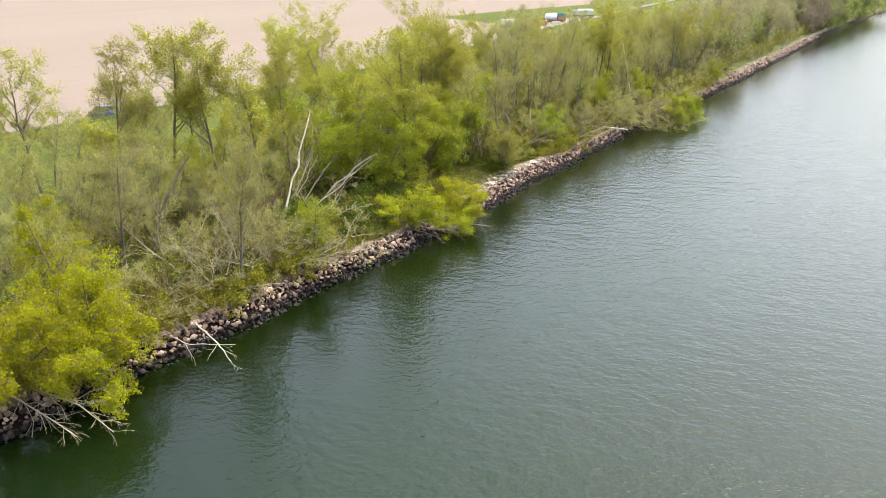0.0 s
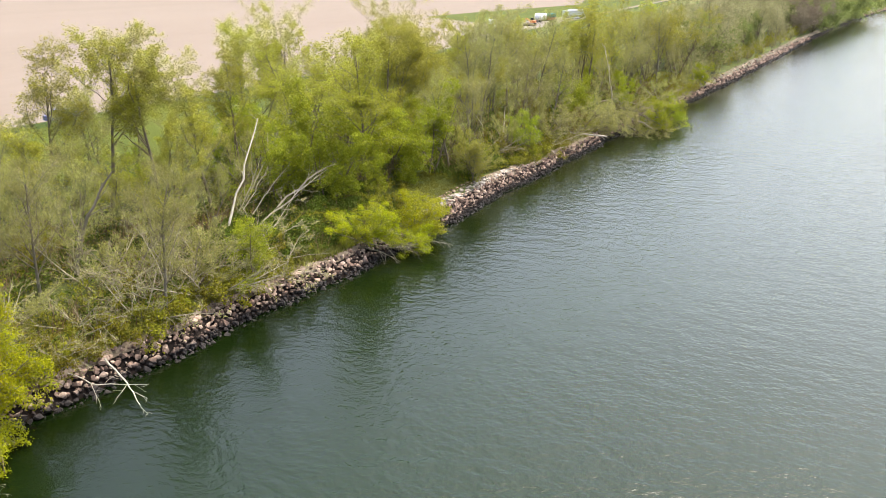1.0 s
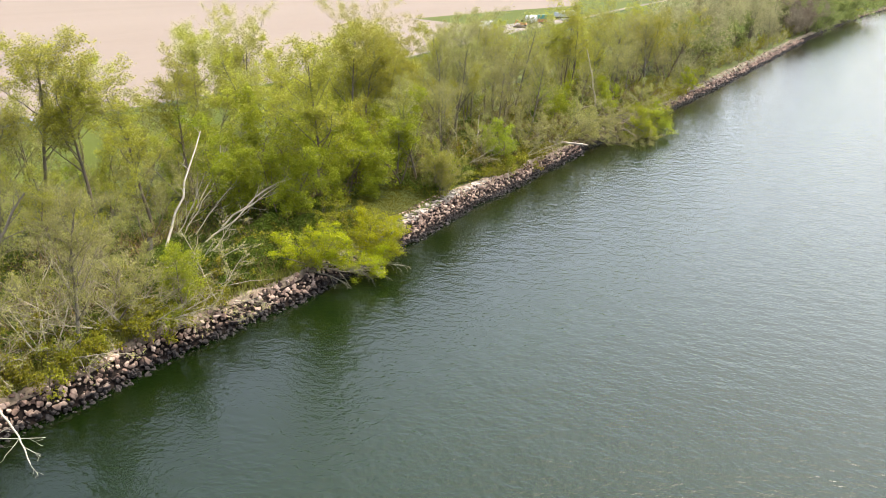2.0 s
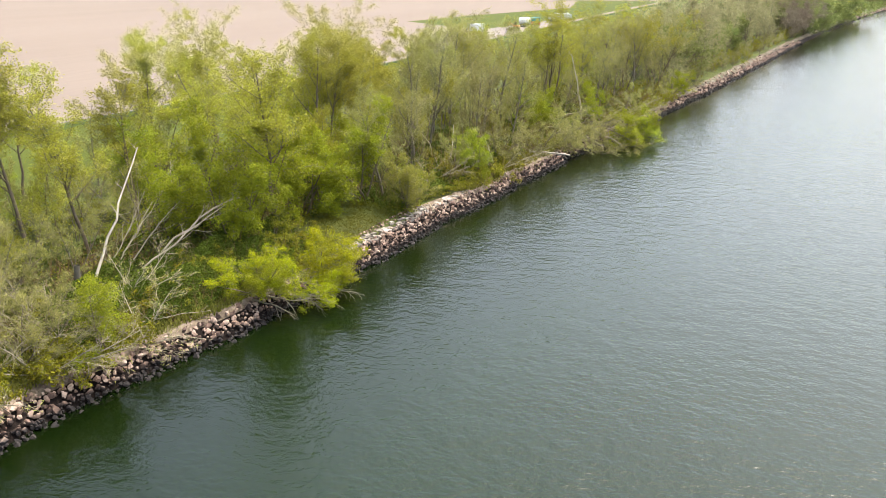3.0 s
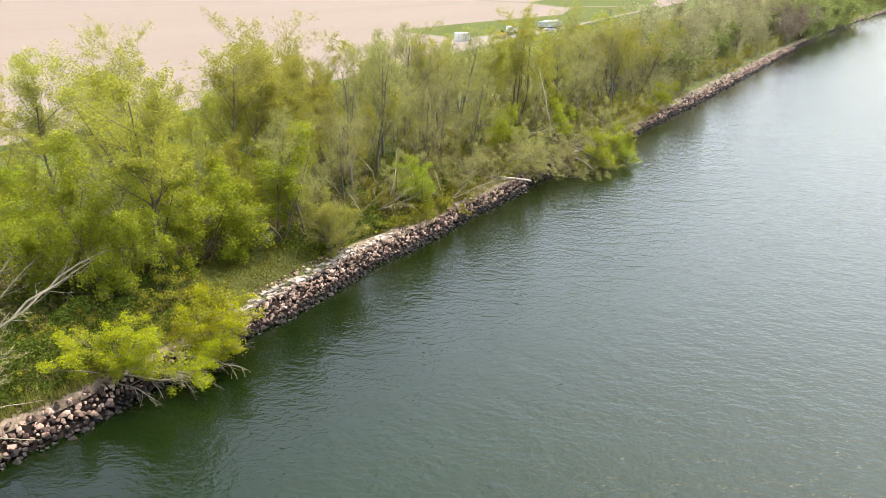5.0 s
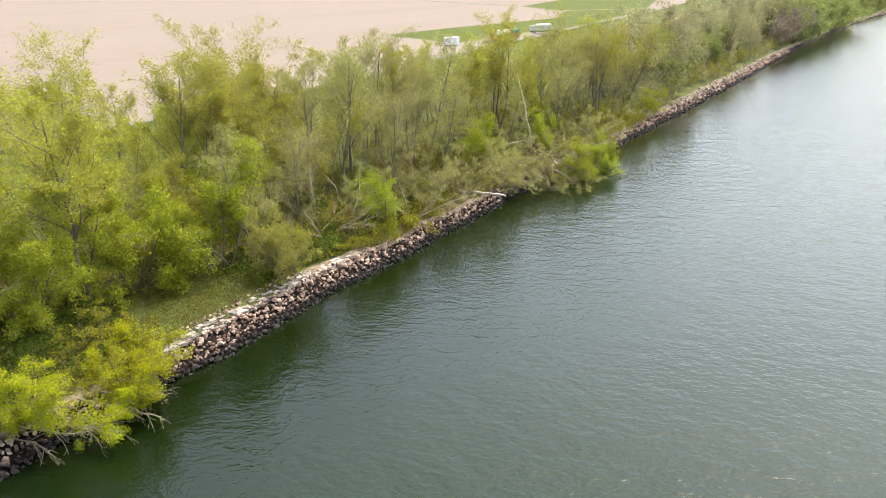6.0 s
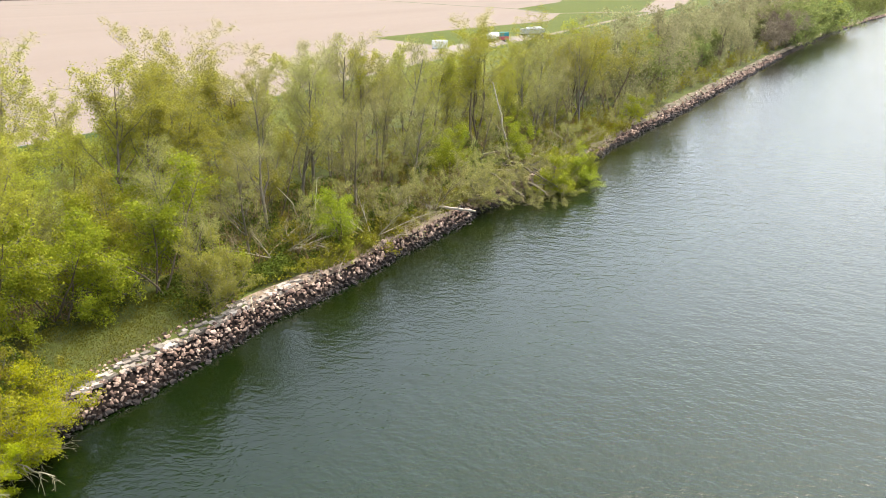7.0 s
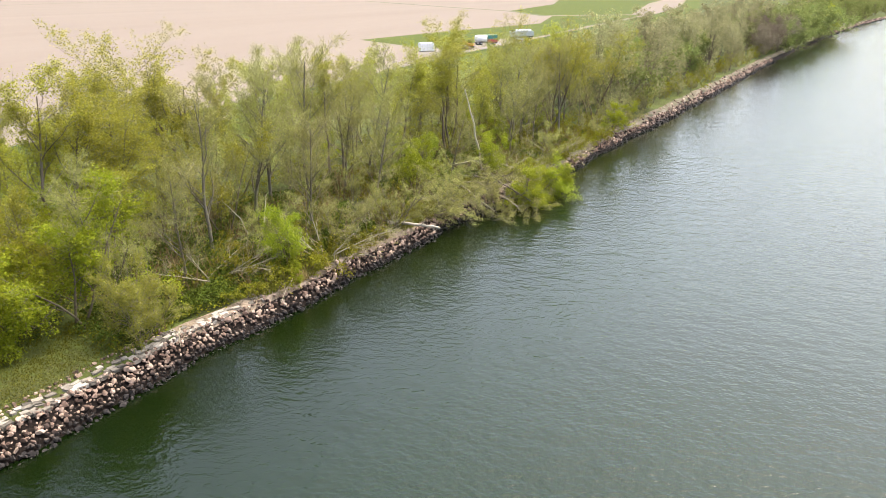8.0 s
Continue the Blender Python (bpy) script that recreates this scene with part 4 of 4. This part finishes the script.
M_TYRE = plain("tyre_rubber", (0.02, 0.02, 0.0216), 0.85)
M_RIM = plain("rim_metal", (0.4, 0.4, 0.4), 0.35, 0.9)
M_WHITE = plain("white_lacquer", (0.64, 0.64, 0.624), 0.4, 0, 0.06)
M_GREYV = plain("grey_tarpaulin", (0.32, 0.344, 0.32), 0.6)
M_TEAL = plain("teal_lacquer", (0.024, 0.16, 0.16), 0.45)
M_RED = plain("red_lacquer", (0.36, 0.064, 0.072), 0.45)
M_BLUE = plain("dark_blue_lacquer", (0.04, 0.056, 0.128), 0.3)
M_SILVER = plain("silver_lacquer", (0.36, 0.368, 0.384), 0.3, 0.3)
M_GLASS = plain("dark_window_glass", (0.016, 0.02, 0.024), 0.08)
M_SOIL = two_scale("dug_soil", [(0.3, (0.042, 0.031, 0.021)), (0.7, (0.11, 0.084, 0.056))], 1.0, 7, 0.95, 0.6, 0.08)
M_ORANGE = plain("orange_lacquer", (0.48, 0.16, 0.048), 0.45)


def tank_truck(m):
    e = thing("tank_truck", m, "truck with white round tank and teal and red box", "truck")
    box("chassis", e, M_TYRE, -3.8, 3.8, -0.9, 0.9, 0.55, 0.85)
    bm = bmesh.new()
    bmesh.ops.create_cone(bm, cap_ends=True, segments=28, radius1=1.15, radius2=1.15, depth=4.2, matrix=Matrix.Translation((-1.7, 0, 2.1)) @ Matrix.Rotation(radians(90), 4, "Y"))
    bmesh.ops.bevel(bm, geom=[ed for ed in bm.edges if len(ed.link_faces) == 2 and ed.calc_face_angle(0) > 1], offset=0.25, segments=3, affect="EDGES")
    part("tank", mesh_bm("tank", bm, M_WHITE, True), e, "white rounded tank")
    box("upper_box", e, M_TEAL, 0.6, 3.8, -1.25, 1.25, 1.9, 3.3, label="teal upper box")
    box("lower_box", e, M_RED, 0.6, 3.8, -1.25, 1.25, 0.85, 1.896, label="red lower box")
    for x in (-3.0, -1.9, 2.6):
        for y in (-1.0, 1.0):
            wheel_part(e, x, y, 0.5, 0.3, M_TYRE, M_RIM)
    return e


def trailer(m):
    e = thing("trailer", m, "long grey trailer with a white roof cover beside the track", "trailer")
    box("body", e, M_GREYV, -4.6, 4.6, -1.25, 1.25, 1.0, 2.9, bevel=0.08)
    box("roof_cover", e, M_WHITE, -2.2, 3.6, -1.0, 1.0, 2.904, 3.5, bevel=0.2, label="white roof cover")
    box("chassis", e, M_TYRE, -4.4, 4.4, -0.9, 0.9, 0.55, 0.996)
    for x in (-3.2, -2.1, 3.2):
        for y in (-1.0, 1.0):
            wheel_part(e, x, y, 0.48, 0.3, M_TYRE, M_RIM)
    for x in (-3.4, -1.7, 0.0, 1.7, 3.4):
        box("side_rib", e, M_RIM, x - 0.05, x + 0.05, -1.29, -1.252, 1.0, 2.68, bevel=0)
    return e


def container(m):
    e = thing("container", m, "white box container beside the track", "container")
    box("body", e, M_WHITE, -2.2, 2.2, -1.2, 1.2, 0.15, 2.6, bevel=0.12)
    for x in (-1.7, -0.85, 0.0, 0.85, 1.7):
        box("side_rib", e, M_RIM, x - 0.04, x + 0.04, -1.24, -1.202, 0.2, 2.5, bevel=0)
    box("base_frame", e, M_TYRE, -2.1, 2.1, -1.1, 1.1, 0.0, 0.146)
    return e


def parked_car(m, paint, label):
    e = thing("car", m, label, "car")
    bm = box_bm(bmesh.new(), -2.1, 2.1, -0.85, 0.85, 0.3, 0.9, 0.12)
    part("body", mesh_bm("body", bm, paint), e)
    bm = bmesh.new()
    r = bmesh.ops.create_cube(bm, size=1.0, matrix=Matrix.Translation((-0.2, 0, 1.17)) @ Matrix.Diagonal((2.5, 1.5, 0.56, 1)))
    for v in r["verts"]:
        if v.co.z > 1.2:
            v.co.x = -0.2 + (v.co.x + 0.2) * 0.62
            v.co.y *= 0.85
    part("cabin", mesh_bm("cabin", bm, M_GLASS), e, "dark windows")
    box("roof", e, paint, -0.95, 0.55, -0.62, 0.62, 1.4, 1.48, bevel=0.03)
    for x in (-1.3, 1.3):
        for y in (-0.78, 0.78):
            wheel_part(e, x, y, 0.32, 0.2, M_TYRE, M_RIM)
    return e


tank_truck(pose(-147, 266, 2.03, 0, 0, 42))
trailer(pose(-154, 303, 2.03, 0, 0, 48))
container(pose(-146, 230, 2.03, 0, 0, 55))
parked_car(pose(-149, 294, 2.04, 0, 0, 60), M_SILVER, "silver parked car on the gravel track")
parked_car(pose(-89.6, 46.5, 2.04, 0, 0, 98), M_BLUE, "dark blue car parked on the gravel track")


def digger(m):
    e = thing("excavator", m, "small orange excavator beside a heap of soil", "excavator")
    box("tracks", e, M_TYRE, -1.2, 1.2, -0.9, 0.9, 0.0, 0.55, bevel=0.15)
    box("house", e, M_ORANGE, -1.1, 0.9, -0.8, 0.8, 0.6, 1.4, bevel=0.1)
    box("cab", e, M_GLASS, -0.1, 0.9, -0.78, 0.1, 1.404, 2.3, bevel=0.06, label="glazed cab")
    for a, b in (((0.9, 0.2, 1.0), (2.3, 0.2, 2.2)), ((2.3, 0.2, 2.2), (3.2, 0.2, 0.8))):
        v, f = tubes(np.array([[a, b]]), np.array([[0.14, 0.1]]), 4)
        part("arm", mesh_np("arm", v, f, M_ORANGE), e)
    return e


digger(pose(-143.5, 251, 2.03, 0, 0, 200))
bm = bmesh.new()
bmesh.ops.create_icosphere(bm, subdivisions=3, radius=1.0)
for v in bm.verts:
    k = 1 + 0.25 * noise.noise(v.co * 2.2)
    v.co = Vector((v.co.x * 2.4 * k, v.co.y * 1.6 * k, max(v.co.z, -0.02) * 1.1 * k))
heap = tagged(new("soil_heap", mesh_bm("soil_heap", bm, M_SOIL, True)), "heap of dark dug soil beside the track", "soil heap")
heap.matrix_world = pose(-141, 244, 2.0)


def patch(name, corners, z, material, label, category):
    bm = bmesh.new()
    bm.faces.new([bm.verts.new((x, y, z)) for x, y in corners])
    bmesh.ops.recalc_face_normals(bm, faces=bm.faces)
    if bm.faces[:][0].normal.z < 0:
        bmesh.ops.reverse_faces(bm, faces=bm.faces)
    return tagged(new(name, mesh_bm(name, bm, material)), label, category, kind="structure")


patch("verge", [(-136, 238), (-160, 244), (-206, 268), (-215, 330), (-224, 448), (-290, 590), (-235, 640), (-190, 450), (-152, 303)], 2.012, M_MEADOW, "green grass verge behind the parked trailers", "grass")
patch("gravel_yard", [(-131, 218), (-146, 220), (-153, 250), (-163, 315), (-152, 318), (-134, 235)], 2.024, M_ROAD, "pale gravel yard beside the track", "yard")
patch("far_meadow", [(-302, 594), (-410, 726), (-590, 1170), (-1300, 2600), (-900, 2600), (-480, 1290), (-250, 650)], 2.012, M_MEADOW, "distant green field", "field")
patch("ditch", [(-296, 592), (-404, 727), (-601, 905), (-1390, 1655), (-1398, 1648), (-606, 898), (-409, 722), (-300, 588)], 2.02, M_DITCH, "dark ditch along the edge of the field", "ditch")
patch("far_ditch", [(-1640, 829), (-2535, 1648), (-3600, 2700), (-3608, 2692), (-2543, 1640), (-1646, 822)], 2.02, M_DITCH, "dark ditch far across the field", "ditch")


# ---- stone bank ----
def stone_hull(seed, flat=0.7):
    rng = np.random.default_rng(seed)
    bm = bmesh.new()
    # a worn block: boxy, with a few flat faces
    for v in unit(rng.normal(size=(15, 3))):
        v = v / (np.abs(v) ** 4).sum() ** 0.25 * (0.78 + 0.2 * rng.random())
        bm.verts.new((v[0], v[1] * 0.82, v[2] * flat))
    r = bmesh.ops.convex_hull(bm, input=bm.verts)
    bmesh.ops.delete(bm, geom=[g for g in r["geom_interior"] if isinstance(g, bmesh.types.BMVert)], context="VERTS")
    bm.verts.index_update()
    V = np.array([v.co[:] for v in bm.verts])
    F = np.array([[v.index for v in f.verts] for f in bm.faces])
    bm.free()
    return V, F


HULLS = [stone_hull(300 + i, 0.6 + 0.04 * i) for i in range(9)]
HULL_ME = [mesh_np("stone", v, f, M_STONE) for v, f in HULLS]


def stone_spots(y0, y1, step, seed, d0=-0.35, d1=1.6):
    """Where stones lie: rows up the slope, jostled."""
    rng = np.random.default_rng(seed)
    out = []
    for y in np.arange(y0, y1, step):
        for d in np.arange(d0, d1, step * 0.78):
            yy, ddist = y + rng.normal() * step * 0.3, d + rng.normal() * step * 0.25
            s = step * (0.24 + 0.5 * rng.random() ** 1.4)
            x = float(shore(yy) + wobble(yy)) - ddist
            out.append((x, yy, float(height(x, yy)) + s * 0.25, s, int(rng.integers(9)), *rng.uniform(0, 360, 3)))
    return out


riprap = thing("riprap", pose(0, 0, 0), "sloping bank of loose brown and grey rip-rap stones at the waterline", "stone bank", kind="structure")
near, rest = [], []
SPOTS = (stone_spots(4, 44, 0.3, 21, -0.3, 1.45) + stone_spots(4, 44, 0.4, 29, -0.2, 1.4)[::4] + stone_spots(4, 44, 0.22, 30, -0.2, 1.55)[::3]
         + stone_spots(44, 64, 0.23, 24, -0.35, 1.6) + stone_spots(44, 64, 0.33, 31, -0.3, 1.5)[::4] + stone_spots(44, 64, 0.26, 33, 1.6, 2.4)[::4]
         + stone_spots(64, 128, 0.28, 25, -0.35, 1.35) + stone_spots(64, 100, 0.34, 35, -0.3, 1.4)[::5])
for sp in SPOTS:
    (near if 46 < sp[1] < 53 else rest).append(sp)
rest += stone_spots(44, 57, 0.22, 23, 2.45, 3.0)[::2] + stone_spots(120, 262, 0.4, 37, 1.4, 2.5)[::9]
rest += stone_spots(128, 270, 0.45, 22, -0.3, 1.3) + stone_spots(425, 720, 1.0, 26, -0.3, 1.4)
rest += near[300:]
for x, y, z, s, h, a, b, c in near[:300]:
    ob = part("stone", HULL_ME[h], riprap)
    ob.matrix_world = pose(x, y, z, a * 0.12, b * 0.12, c) @ Matrix.Diagonal((s, s, s, 1))
pieces = []
for x, y, z, s, h, a, b, c in rest:
    m = np.array((pose(x, y, z, a * 0.12, b * 0.12, c) @ Matrix.Diagonal((s, s, s, 1))))
    v, f = HULLS[h]
    pieces.append((v @ m[:3, :3].T + m[:3, 3], f))
v, f = joined(pieces)
tagged(part("stones", mesh_np("stones", v, f, M_STONE), riprap), kind="stuff")

# ---- pale slabs along the top of the stones ----
slabs = thing("slab_edging", pose(0, 0, 0), "weathered pale stone slabs along the top of the bank", "stone edging", kind="structure")
srng = random.Random(9)
SLAB_ME = []
for i in range(5):
    bm = bmesh.new()
    box_bm(bm, -0.5, 0.5, -0.5, 0.5, -0.5, 0.5, 0.1)
    for v in bm.verts:
        v.co += Vector((srng.uniform(-0.13, 0.13), srng.uniform(-0.12, 0.12), srng.uniform(-0.12, 0.12)))
    SLAB_ME.append(mesh_bm("slab", bm, M_SLAB))
y = 44.5
while y < 64:
    ln_ = srng.uniform(0.26, 0.6)
    for d in (1.62, 1.86, 2.1, 2.34):
        if srng.random() < (0.9 if d < 2.0 else 0.6 if d < 2.2 else 0.2) * (0.35 if 53.5 < y < 54.6 or 61 < y else 1):
            x = float(shore(y) + wobble(y)) - d - srng.uniform(-0.1, 0.1)
            ob = part("slab", SLAB_ME[srng.randrange(5)], slabs)
            ob.matrix_world = pose(x, y + srng.uniform(-0.1, 0.1), float(height(x, y)) + srng.uniform(-0.05, 0.02), srng.uniform(-6, 6), srng.uniform(0, 12), srng.uniform(-14, 14)) @ Matrix.Diagonal((srng.uniform(0.22, 0.27), ln_ * srng.uniform(0.85, 1.0), 0.18, 1))
    y += ln_
